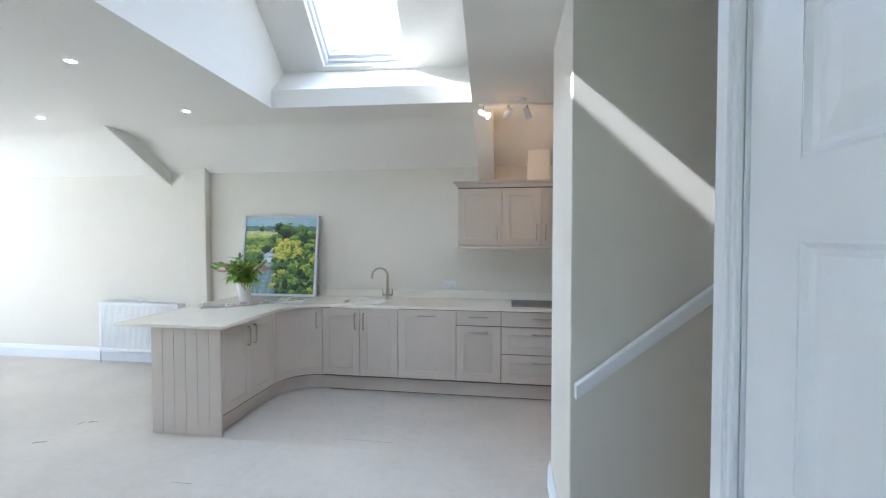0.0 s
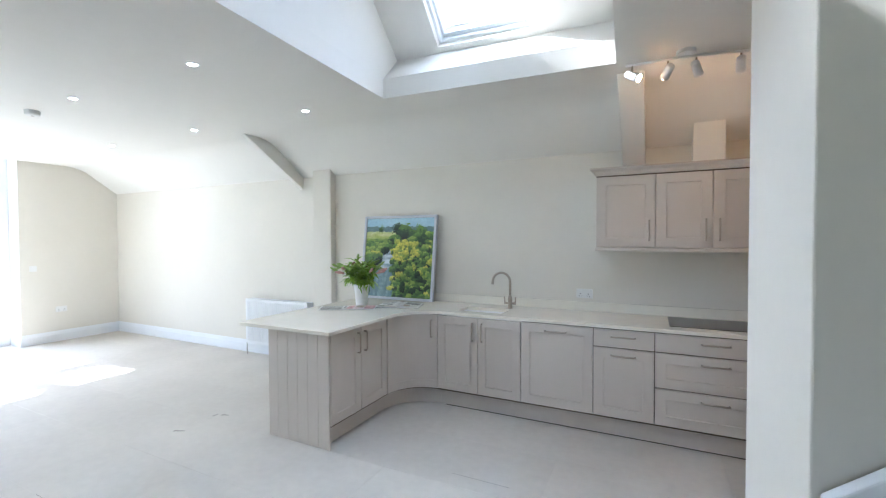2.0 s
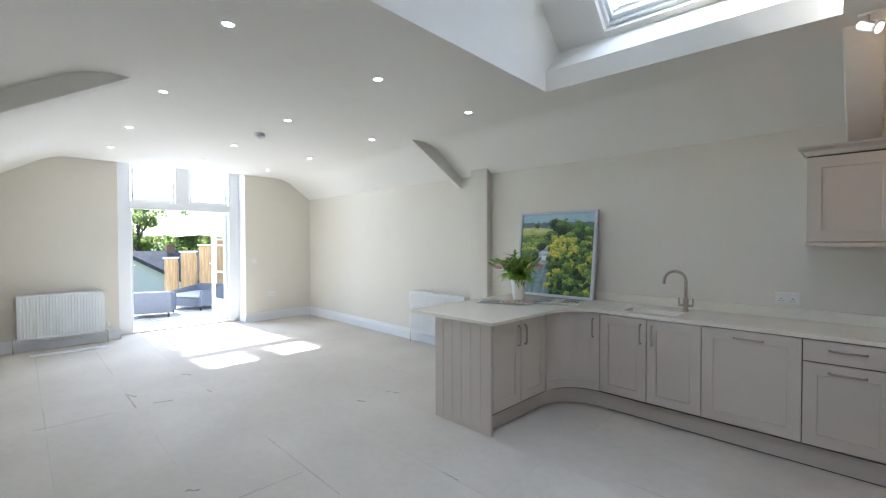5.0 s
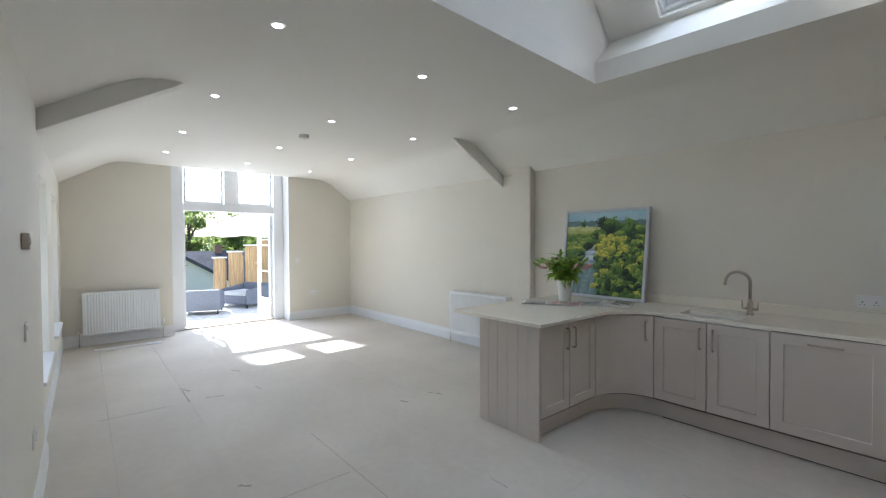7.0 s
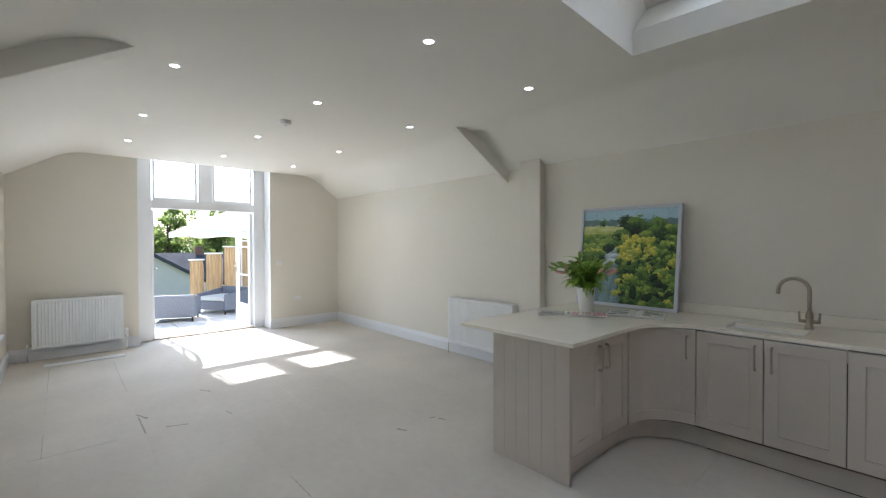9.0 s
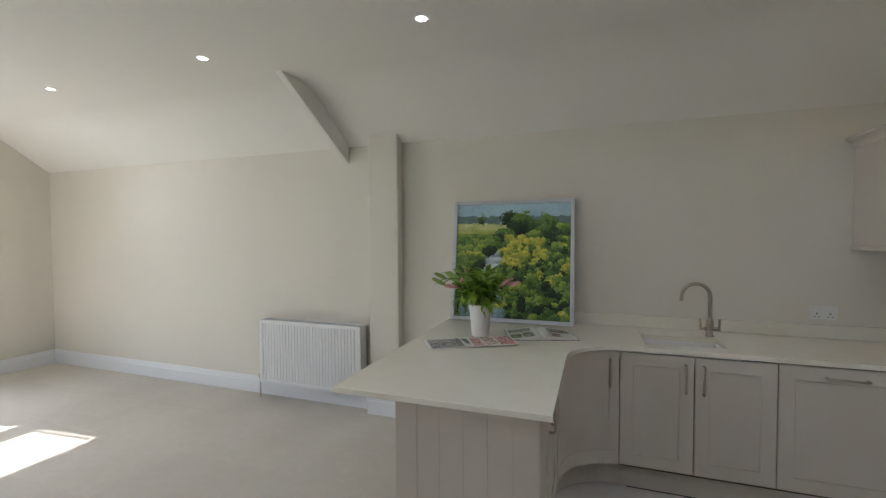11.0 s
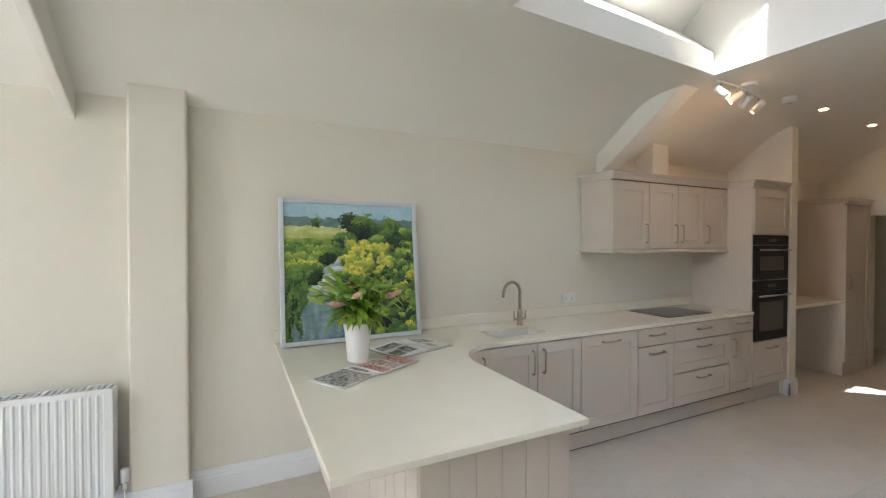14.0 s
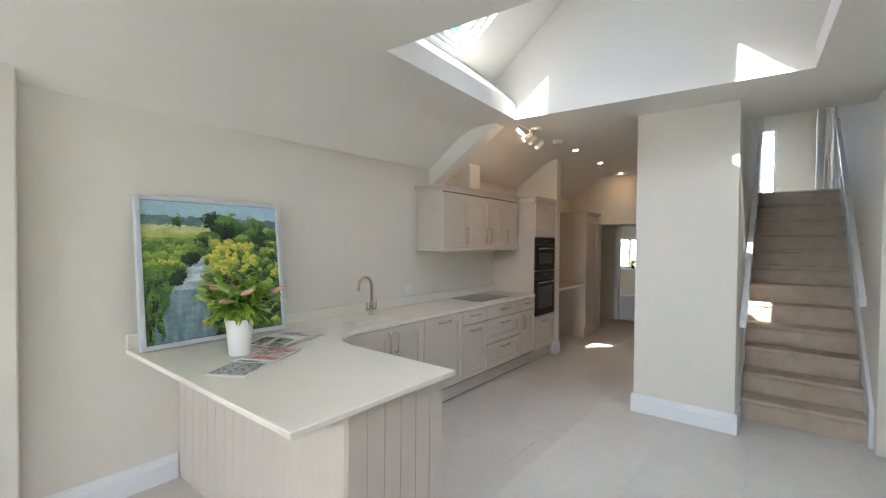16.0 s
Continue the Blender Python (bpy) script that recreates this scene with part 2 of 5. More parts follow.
cove(bm, N_BREAK, NORTH + 0.01, NORTH + 0.25, WEST - 0.3, 4.72)
cove(bm, S_BREAK, SOUTH - 0.01, SOUTH - 0.4, WEST - 0.3, -1.25)
structure("ceiling", bm, CEIL, "off-white plaster ceiling with sloping sides", "ceiling")


def strut(name, x0, x1, poly, label):
    bm = bmesh.new()
    prism(bm, poly, "x", x0, x1)
    soften(bm, 0.008)
    structure(name, bm, CEIL, label, "beam")


strut("beam_1", -4.72, -4.66, [(4.07, 2.752), (NORTH + 0.005, 2.22), (NORTH + 0.005, 2.39), (4.47, 2.78)], "plastered roof strut between slope and wall")
strut("beam_2", -4.80, -4.65, [(1.29, 2.752), (SOUTH + 0.03, 2.24), (SOUTH + 0.03, 2.39), (1.03, 2.78)], "plastered roof strut between slope and wall")
strut("beam_3", -0.84, -0.66, [(4.09, 2.752), (NORTH + 0.005, 2.17), (NORTH + 0.005, 2.39), (4.47, 2.78)], "plastered roof strut above the wall cabinets")

# the rooflight well, a little askew to the room
WX0, WX1, WY0, WY1 = WELL
KERB, PITCH = 3.15, math.radians(40)
LEDGE = 0.24
RIDGE_Y = (WY0 + WY1) / 2
RIDGE_Z = KERB + (WY1 + LEDGE - RIDGE_Y) * math.tan(PITCH)
well = thing("rooflight_well", tuple(WELL_AT @ Vector((0, 0, 2.91))), "tall white plaster well rising to the roof slopes", "wall", kind="structure")
for a, b in ((WX0 - 0.12, WX0), (WX1, WX1 + 0.12)):
    bm = bmesh.new()
    prism(bm, [(WY0 - 0.36, 2.91), (WY1 + 0.36, 2.91), (WY1 + 0.36, KERB), (RIDGE_Y, RIDGE_Z + 0.3), (WY0 - 0.36, KERB)], "x", a, b)
    bmesh.ops.transform(bm, matrix=WELL_AT, verts=bm.verts)
    part("gable_wall", bm, CEIL, well)
for sign, y in ((-1, WY0), (1, WY1)):
    bm = bmesh.new()
    prism(bm, [(y, 2.91), (y + sign * LEDGE, KERB), (y + sign * LEDGE, KERB + 0.2), (y + sign * 0.4, KERB + 0.2), (y + sign * 0.4, 2.91)], "x", WX0, WX1)
    bmesh.ops.transform(bm, matrix=WELL_AT, verts=bm.verts)
    part("splayed_wall", bm, CEIL, well)


def slope_frame(sign):
    """Along the slope upward from the kerb: u east, v up the slope, w out of the roof."""
    y0 = WY1 + LEDGE if sign > 0 else WY0 - LEDGE
    up = Vector((0, -sign * math.cos(PITCH), math.sin(PITCH)))
    out = Vector((0, sign * math.sin(PITCH), math.cos(PITCH)))
    m = Matrix.Identity(4)
    m.col[0], m.col[1], m.col[2], m.col[3] = (1, 0, 0, 0), (*up, 0), (*out, 0), (0, y0, KERB, 1)
    return WELL_AT @ m


def moved(bm, m):
    bmesh.ops.transform(bm, matrix=m, verts=bm.verts)
    return bm


RUN = (WY1 + LEDGE - RIDGE_Y) / math.cos(PITCH)
ROOF_WINDOWS = ((1, (-0.49, 0.29), 0.05, 1.0), (-1, (-0.52, 0.16), 0.36, 1.04))
for n, (sign, SKY_X, SKY_A, SKY_B) in enumerate(ROOF_WINDOWS, 1):
    fr = slope_frame(sign)
    x0, x1 = SKY_X
    bm = boxes((WX0 - 0.1, x0, -0.2, RUN + 0.1, 0, 0.22), (x1, WX1 + 0.1, -0.2, RUN + 0.1, 0, 0.22), (x0, x1, -0.2, SKY_A, 0, 0.22), (x0, x1, SKY_B, RUN + 0.1, 0, 0.22))
    structure("roof_slope_%d" % n, moved(bm, fr), CEIL, "white plaster slope around the roof window", "ceiling")
    base = fr @ Vector(((x0 + x1) / 2, SKY_A, 0.1))
    rw = thing("window_%d" % n, base, "white pivot roof window in the plaster slope", "roof window", "roof windows", "structure")
    t = 0.03
    for nm, s in (("frame", (x0, x0 + t, SKY_A, SKY_B, 0.05, 0.2)), ("frame", (x1 - t, x1, SKY_A, SKY_B, 0.05, 0.2)), ("frame", (x0 + t, x1 - t, SKY_A, SKY_A + t, 0.05, 0.2)), ("frame", (x0 + t, x1 - t, SKY_B - t, SKY_B, 0.05, 0.2))):
        part(nm, moved(boxes(s, bevel=0.006), fr), TRIM, rw)
    g = t + 0.0005
    for s in ((x0 + g, x0 + g + 0.026, SKY_A + g, SKY_B - g, 0.09, 0.17), (x1 - g - 0.026, x1 - g, SKY_A + g, SKY_B - g, 0.09, 0.17), (x0 + g + 0.026, x1 - g - 0.026, SKY_A + g, SKY_A + g + 0.034, 0.09, 0.17), (x0 + g + 0.026, x1 - g - 0.026, SKY_B - g - 0.05, SKY_B - g, 0.09, 0.17)):
        part("sash", moved(boxes(s, bevel=0.005), fr), TRIM, rw)
    part("control_bar", moved(boxes((x0 + 0.12, x1 - 0.12, SKY_A + g + 0.075, SKY_A + g + 0.09, 0.07, 0.085), bevel=0.004), fr), PLASTIC, rw, "thin white blind bar")
    pane = part("pane", moved(boxes((x0 + g + 0.022, x1 - g - 0.022, SKY_A + g + 0.03, SKY_B - g - 0.046, 0.13, 0.142)), fr), GLASS, rw)
    pane.visible_shadow = False

# stair block wall, kitchen side walls, stair walls
BLK = -0.245
structure("wall_stair_north", boxes((BLK, 8.0, STAIR[1], 2.92, -0.1, 2.77), bevel=0.006), WALL, "cream partition wall between kitchen and stair", "wall")
structure("wall_stair_upper", boxes((0.45, 4.8, STAIR[1], STAIR[1] + 0.2, 2.91, 5.2)), WALL, "cream wall of the upper stair hall", "wall")
structure("wall_stair_south", boxes((0.01, 8.0, STAIR[0] - 0.21, STAIR[0], -0.1, 5.2), bevel=0.006), WALL, "cream wall beside the stair", "wall")
structure("wall_stair_head", boxes((0.33, 0.45, STAIR[0] - 0.1, STAIR[1] + 0.2, 2.91, 5.2)), WALL, "cream wall above the stair opening", "wall")
structure("wall_stair_end", boxes((4.6, 4.8, STAIR[0] - 0.1, 1.95, 2.2, 5.2), (4.6, 4.8, 1.95, STAIR[1] + 0.2, 3.5, 5.2), (4.6, 4.8, 1.95, STAIR[1] + 0.2, 2.2, 2.3)), WALL, "cream wall at the stair head", "wall")
structure("ceiling_stair", boxes((0.3, 4.8, STAIR[0] - 0.21, STAIR[1] + 0.2, 5.0, 5.2)), CEIL, "off-white ceiling over the stair", "ceiling")
structure("landing", boxes((2.8, 4.65, STAIR[0], STAIR[1], 2.05, 2.28)), CARPET, "beige carpeted landing", "floor")

# hall behind the start of the walk; unseen west and south walls added
structure("wall_hall_east", boxes((-0.10, 0.05, -1.5, 0.25, -0.1, 2.77), (-0.10, 0.05, 0.25, 1.03, 2.03, 2.77), (-0.10, 0.05, 1.03, 1.098, -0.1, 2.77)), WALL, "cream wall with a panelled door", "wall")
structure("wall_hall_west", boxes((-1.45, -1.25, -1.5, SOUTH, -0.1, 2.77)), WALL, "unseen cream wall added to close the entrance lobby", "wall")
structure("wall_hall_south", boxes((-1.45, -1.15, -1.7, -1.5, -0.1, 2.77), (-0.2, 0.05, -1.7, -1.5, -0.1, 2.77), (-1.15, -0.2, -1.7, -1.5, -0.1, 0.9), (-1.15, -0.2, -1.7, -1.5, 2.1, 2.77)), WALL, "unseen cream wall added to close the entrance lobby", "wall")

# kitchen end: nib, end wall with low opening, far room
bm = bmesh.new()
prism(bm, [(4.33, 0), (4.33, CEILING), (N_BREAK, CEILING), (NORTH, EAVES), (NORTH, 0)], "x", 1.19, 1.31)
structure("wall_nib", bm, WALL, "cream partition end beside the oven tower", "wall")
bm = boxes((3.28, 3.42, 4.44, NORTH, -0.1, EAVES), (3.28, 3.42, 2.92, 4.44, 1.9, 2.77))
prism(bm, [(4.44, 1.9), (4.44, CEILING), (N_BREAK, CEILING), (NORTH, EAVES), (NORTH, 1.9)], "x", 3.281, 3.419)
structure("wall_kitchen_end", bm, WALL, "cream end wall with a low wide opening", "wall")
bm = boxes((4.6, 4.72, 4.46, NORTH, -0.1, 2.77), (4.6, 4.72, 3.62, 4.46, 1.9, 2.77), (4.6, 4.72, 2.92, 3.62, -0.1, 2.77))
structure("wall_passage_end", bm, WALL, "cream wall with a doorway", "wall")
bm = boxes((7.4, 7.6, 5.30, 6.6, -0.1, 2.77), (7.4, 7.6, 2.92, 4.55, -0.1, 2.77), (7.4, 7.6, 4.55, 5.30, -0.1, 0.9), (7.4, 7.6, 4.55, 5.30, 1.72, 2.77), (4.72, 7.4, 6.4, 6.6, -0.1, 2.77), (4.6, 4.72, NORTH + 0.3, 6.6, -0.1, 2.77))
structure("wall_far_room", bm, WALL, "cream walls of the far room with a small window", "wall")
structure("floor_far_room", boxes((4.72, 7.6, NORTH + 0.1, 6.6, -0.12, -0.001)), FLOOR, "pale floor of the far room", "floor")


def architrave(name, axis, face, out, a, b, head, label):
    """A moulded surround on a wall face, round an opening from a to b."""
    bm = bmesh.new()
    for g, w, d in ((0.0, 0.075, 0.014), (0.016, 0.045, 0.022)):
        for s in ((a - g - w, a - g, 0.0, head + g + w), (b + g, b + g + w, 0.0, head + g + w), (a - g, b + g, head + g, head + g + w)):
            lo, hi = sorted((face + out * g * 0.3, face + out * d))
            if axis == "x":
                box(bm, lo, hi, s[0], s[1], s[2], s[3])
            else:
                box(bm, s[0], s[1], lo, hi, s[2], s[3])
    soften(bm, 0.003, 1)
    structure(name, bm, TRIM, label, "door frame")


architrave("architrave_1", "x", -0.10, -1, 0.25, 1.03, 2.03, "white moulded door surround")
architrave("architrave_2", "x", 4.60, -1, 3.62, 4.46, 1.9, "white moulded door surround")


def panel_door(name, base, width, height, label, panels):
    """A panelled door leaf that hangs in the plane across x, from its base corner towards plus y."""
    d = thing(name, base, label, "door", kind="structure")
    x, y, z = base
    cols = sorted({p[:2] for p in panels})
    rows = sorted({p[2:] for p in panels})
    ys = [0.0] + [v for c in cols for v in c] + [width]
    zs = [0.0] + [v for c in rows for v in c] + [height]
    bm = bmesh.new()
    for a, c in zip(ys[::2], ys[1::2]):
        box(bm, x - 0.018, x + 0.018, y + a, y + c, z, z + height)
    for a, c in cols:
        for e, g in zip(zs[::2], zs[1::2]):
            box(bm, x - 0.018, x + 0.018, y + a, y + c, z + e, z + g)
    leaf = part("leaf", bm, TRIM, d)
    for p0, p1, q0, q1 in panels:
        bm = bmesh.new()
        rings = []
        for inset, depth in ((0, 0.001), (0.004, 0.0), (0.012, 0.007), (0.022, 0.011), (0.032, 0.011), (0.07, 0.003), (0.074, 0.003)):
            rings.append([bm.verts.new((x - 0.018 + depth, y + u, z + v)) for u, v in ((p0 + inset, q0 + inset), (p0 + inset, q1 - inset), (p1 - inset, q1 - inset), (p1 - inset, q0 + inset))])
        rings.append([bm.verts.new((x + 0.012, v.co.y, v.co.z)) for v in rings[0]])
        for r, q in zip(rings[:-1], rings[1:-1]):
            for k in range(4):
                bm.faces.new((r[k], r[(k + 1) % 4], q[(k + 1) % 4], q[k]))
        for k in range(4):
            bm.faces.new((rings[-1][k], rings[-1][(k + 1) % 4], rings[0][(k + 1) % 4], rings[0][k]))
        bm.faces.new(rings[-2]), bm.faces.new(rings[-1][::-1])
        bmesh.ops.recalc_face_normals(bm, faces=bm.faces)
        part("panel", bm, TRIM, leaf)
    return d


PANELS = [(a, c, e, g) for a, c in ((0.133, 0.350), (0.420, 0.637)) for e, g in ((0.22, 0.84), (0.98, 1.58), (1.70, 1.93))]
panel_door("door_1", (-0.075, 0.255, 0.005), 0.77, 2.02, "closed white six-panel door", PANELS)
structure("door_lining_1", boxes((-0.10, 0.05, 0.25, 0.253, 0, 2.03), (-0.10, 0.05, 1.027, 1.03, 0, 2.03), (-0.10, 0.05, 0.253, 1.027, 2.027, 2.03)), TRIM, "white door lining", "door frame")


def skirting(name, runs, label="white moulded skirting board"):
    """Runs of moulded board: (axis, face, out, from, to)."""
    bm = bmesh.new()
    for axis, face, out, a, b in runs:
        prof = [(0, 0), (0.018, 0), (0.018, 0.115), (0.013, 0.125), (0.013, 0.135), (0.008, 0.15), (0.006, 0.165), (0, 0.165)]
        pts = [(face + out * p, q) for p, q in prof]
        prism(bm, pts, axis, a, b)
    structure(name, bm, TRIM, label, "skirting board")


skirting("baseboard_1", [("x", NORTH, -1, WEST, -4.42), ("x", NORTH - 0.09, -1, -4.44, -4.117), ("x", NORTH, -1, -4.135, -3.38)])
skirting("baseboard_2", [("y", WEST, 1, SOUTH, D0), ("y", WEST, 1, D1, NORTH)])
skirting("baseboard_3", [("x", SOUTH, 1, WEST, -4.80), ("x", SOUTH + 0.035, 1, -4.80, -1.25)])
skirting("baseboard_4", [("y", BLK, -1, STAIR[1] - 0.018, 2.938), ("x", 2.92, 1, BLK, 3.28), ("x", STAIR[1], -1, BLK, 0.2)])
skirting("baseboard_5", [("y", 1.19, -1, 4.312, 4.37), ("x", 4.33, -1, 1.172, 1.328)])
skirting("baseboard_6", [("x", D0, 1, WEST - 0.3, WEST + 0.018), ("x", D1, -1, WEST - 0.3, WEST + 0.018)])

# ---- stair ----
RISE, GOING, FOOT = 0.19, 0.2364, 0.20
for k in range(12):
    x = FOOT + k * GOING
    z = (k + 1) * RISE
    bm = bmesh.new()
    x_end = x + GOING + 0.03 if k < 11 else 2.86
    prism(bm, [(x, z - RISE), (x, z - 0.045), (x - 0.012, z - 0.035), (x - 0.018, z - 0.018), (x - 0.012, z - 0.004), (x, z), (x_end, z), (x_end, z - RISE)], "y", STAIR[0] + 0.025, STAIR[1] - 0.012)
    structure("step_%d" % (k + 1), bm, CARPET, "stair step covered in beige carpet", "stair")
for n, (a, b) in enumerate(((STAIR[0], STAIR[0] + 0.025), (STAIR[1] - 0.012, STAIR[1])), 1):
    bm = bmesh.new()
    x_top = FOOT + 11 * GOING
    prism(bm, [(FOOT - 0.06, 0.0), (FOOT - 0.06, 0.30), (x_top - 0.06, 12 * RISE + 0.15), (x_top + 0.1, 12 * RISE + 0.15), (x_top + 0.1, 12 * RISE - 0.3), (FOOT + 0.4, 0.0)], "y", a, b)
    structure("stair_string_%d" % n, bm, TRIM, "white painted stair string", "stair")


def handrail(y, wall_y, x0, x1, z0):
    rail = thing("handrail", (x0, y, z0), "white painted timber handrail on the stair wall", "handrail", "stair handrails")
    k = RISE / GOING
    bm = bmesh.new()
    prism(bm, [(x0, z0 - 0.04), (x0, z0 + 0.025), (x1, z0 + 0.025 + (x1 - x0) * k), (x1, z0 - 0.04 + (x1 - x0) * k)], "y", y - 0.022, y + 0.022)
    soften(bm, 0.006)
    part("rail", bm, TRIM, rail)
    for f in (0.28, 0.72):
        x = x0 + (x1 - x0) * f
        z = z0 + (x - x0) * k - 0.04
        bm = bmesh.new()
        tube(bm, [(x, y, z), (x, y, z - 0.05), (x, wall_y, z - 0.06)], 0.008)
        part("bracket", bm, CHROME, rail, "small metal wall bracket")


handrail(2.088, STAIR[1], BLK + 0.015, 2.42, 0.925)
handrail(1.335, STAIR[0], 0.25, 2.75, 1.12)

# stair head: white post and frames
post = whole("newel_post", boxes((3.55, 3.64, 1.40, 1.49, 2.28, 4.9), bevel=0.012), TRIM, "white round-edged post at the stair head", "post", base=(3.6, 1.445, 2.28))
structure("door_frame_landing", boxes((3.72, 3.80, STAIR[0], STAIR[0] + 0.03, 2.28, 4.2), (4.55, 4.6, STAIR[0], STAIR[0] + 0.03, 2.28, 4.2), (3.80, 4.55, STAIR[0], STAIR[0] + 0.03, 4.12, 4.2)), TRIM, "white door surround on the landing", "door frame")
# Bright slit at the stair head; its glazing and the lamp behind are added.
lw = thing("window_6", (4.65, 2.04, 2.3), "tall narrow bright slit on the stair landing", "window", kind="structure")
pn = part("pane", boxes((4.70, 4.708, 1.99, STAIR[1], 2.33, 3.46)), GLASS, lw)
pn.visible_shadow = False
for s in ((1.95, 1.99, 2.3, 3.5), (1.99, STAIR[1], 3.46, 3.5), (1.99, STAIR[1], 2.3, 2.33)):
    part("window_frame", boxes((4.585, 4.72, *s), bevel=0.004), TRIM, lw)
window_light("landing_fill", (4.95, 2.1, 2.95), (-1, -0.1, 0), 0.25, 1.0, 10)

# ---- west doors ----
FX = WEST - 0.34
structure("reveal_threshold", boxes((FX, WEST, D0, D1, -0.1, -0.002)), FLOOR, "dusty board threshold", "floor")
structure("door_reveal", boxes((FX + 0.03, WEST - 0.004, D0, D0 + 0.004, 0.0, 2.91), (FX + 0.03, WEST - 0.004, D1 - 0.004, D1, 0.0, 2.91)), TRIM, "white painted door reveals", "door frame")
fd = thing("door_frame_west", (FX - 0.05, 2.75, 0.0), "white timber french door frame with a two-light transom", "door frame", kind="structure")
F0, F1 = 1.97, 3.49
for nm, s in (("jamb", (FX - 0.09, FX + 0.03, D0, F0, 0, 2.91)), ("jamb", (FX - 0.09, FX + 0.03, F1, D1, 0, 2.91)), ("head", (FX - 0.09, FX + 0.03, F0, F1, 2.85, 2.91)),
              ("transom", (FX - 0.09, FX + 0.03, F0, F1, 2.06, 2.19)), ("mullion", (FX - 0.09, FX + 0.02, 2.62, 2.83, 2.19, 2.85)), ("sill", (FX - 0.12, FX + 0.03, F0, F1, 0.0, 0.022))):
    part(nm, boxes(s, bevel=0.006), STEEL if nm == "sill" else TRIM, fd, "grey metal threshold" if nm == "sill" else "")
for a, b in ((F0 + 0.02, 2.61), (2.84, F1 - 0.02)):
    for s in ((a, a + 0.035, 2.195, 2.845), (b - 0.035, b, 2.195, 2.845), (a + 0.035, b - 0.035, 2.195, 2.23), (a + 0.035, b - 0.035, 2.81, 2.845)):
        part("sash", boxes((FX - 0.06, FX - 0.01, *s), bevel=0.004), TRIM, fd)
    pn = part("pane", boxes((FX - 0.04, FX - 0.03, a + 0.035, b - 0.035, 2.23, 2.81)), GLASS, fd)
    pn.visible_shadow = False


def french_leaf(name, hinge_y, sign, angle):
    """A glazed leaf, hinged at the frame and swung out on to the terrace."""
    d = thing(name, (FX - 0.08, hinge_y, 0.03), "white glazed french door leaf standing open", "door", "french door leaves", "structure")
    hinge = Matrix.Translation((FX - 0.08, hinge_y, 0.03)) @ Matrix.Rotation(angle, 4, "Z")
    w, h = 0.74, 2.0
    parts = [("stile", (0, 0.1, 0, h)), ("stile", (w - 0.1, w, 0, h)), ("rail", (0.1, w - 0.1, h - 0.1, h)), ("rail", (0.1, w - 0.1, 0, 0.36)), ("bar", (0.1, w - 0.1, 0.88, 0.905)), ("bar", (0.1, w - 0.1, 1.40, 1.425))]
    for nm, (a, b, c, e) in parts:
        part(nm, moved(boxes((-0.022, 0.022, sign * a if sign > 0 else -b, sign * b if sign > 0 else -a, c, e), bevel=0.004), hinge), TRIM, d)
    lo, hi = (0.1, w - 0.1) if sign > 0 else (-(w - 0.1), -0.1)
    for c, e in ((0.36, 0.88), (0.905, 1.40), (1.425, h - 0.1)):
        pn = part("pane", moved(boxes((-0.004, 0.004, lo, hi, c, e)), hinge), GLASS, d)
        pn.visible_shadow = False
    hy = sign * (w - 0.05)
    bm = boxes((-0.03, 0.03, hy - 0.015, hy + 0.015, 0.93, 1.13), bevel=0.006)
    tube(bm, [(0.03, hy, 1.05), (0.07, hy, 1.05), (0.07, hy - sign * 0.11, 1.05)], 0.009)
    part("handle", moved(bm, hinge), STEEL, d, "dull metal lever handle")
    for z in (0.25, 1.0, 1.75):
        part("hinge", moved(boxes((-0.03, -0.02, -0.012, 0.012, z, z + 0.1)), hinge), STEEL, d)


french_leaf("door_2", F0 + 0.02, 1, radians(83))
french_leaf("door_3", F1 - 0.02, -1, radians(-88))

# south windows
for n, (a, b) in enumerate(S_WINDOWS, 3):
    w = thing("window_%d" % n, ((a + b) / 2, SOUTH - 0.3, W_SILL), "white casement window in a deep reveal", "window", "south windows", "structure")
    y = SOUTH - 0.42
    for nm, s in (("window_frame", (a, a + 0.06, y, y + 0.07, W_SILL + 0.03, W_HEAD)), ("window_frame", (b - 0.06, b, y, y + 0.07, W_SILL + 0.03, W_HEAD)), ("window_frame", (a + 0.06, b - 0.06, y, y + 0.07, W_HEAD - 0.06, W_HEAD)), ("window_frame", (a + 0.06, b - 0.06, y, y + 0.07, W_SILL + 0.03, W_SILL + 0.09)), ("mullion", ((a + b) / 2 - 0.04, (a + b) / 2 + 0.04, y, y + 0.07, W_SILL + 0.09, W_HEAD - 0.06))):
        part(nm, boxes(s, bevel=0.005), TRIM, w)
    part("window_sill", boxes((a + 0.002, b - 0.002, y, SOUTH + 0.04, W_SILL, W_SILL + 0.03), bevel=0.006), TRIM, w)
    for c, e in ((a + 0.06, (a + b) / 2 - 0.04), ((a + b) / 2 + 0.04, b - 0.06)):
        pn = part("pane", boxes((c, e, y + 0.03, y + 0.038, W_SILL + 0.09, W_HEAD - 0.06)), GLASS, w)
        pn.visible_shadow = False

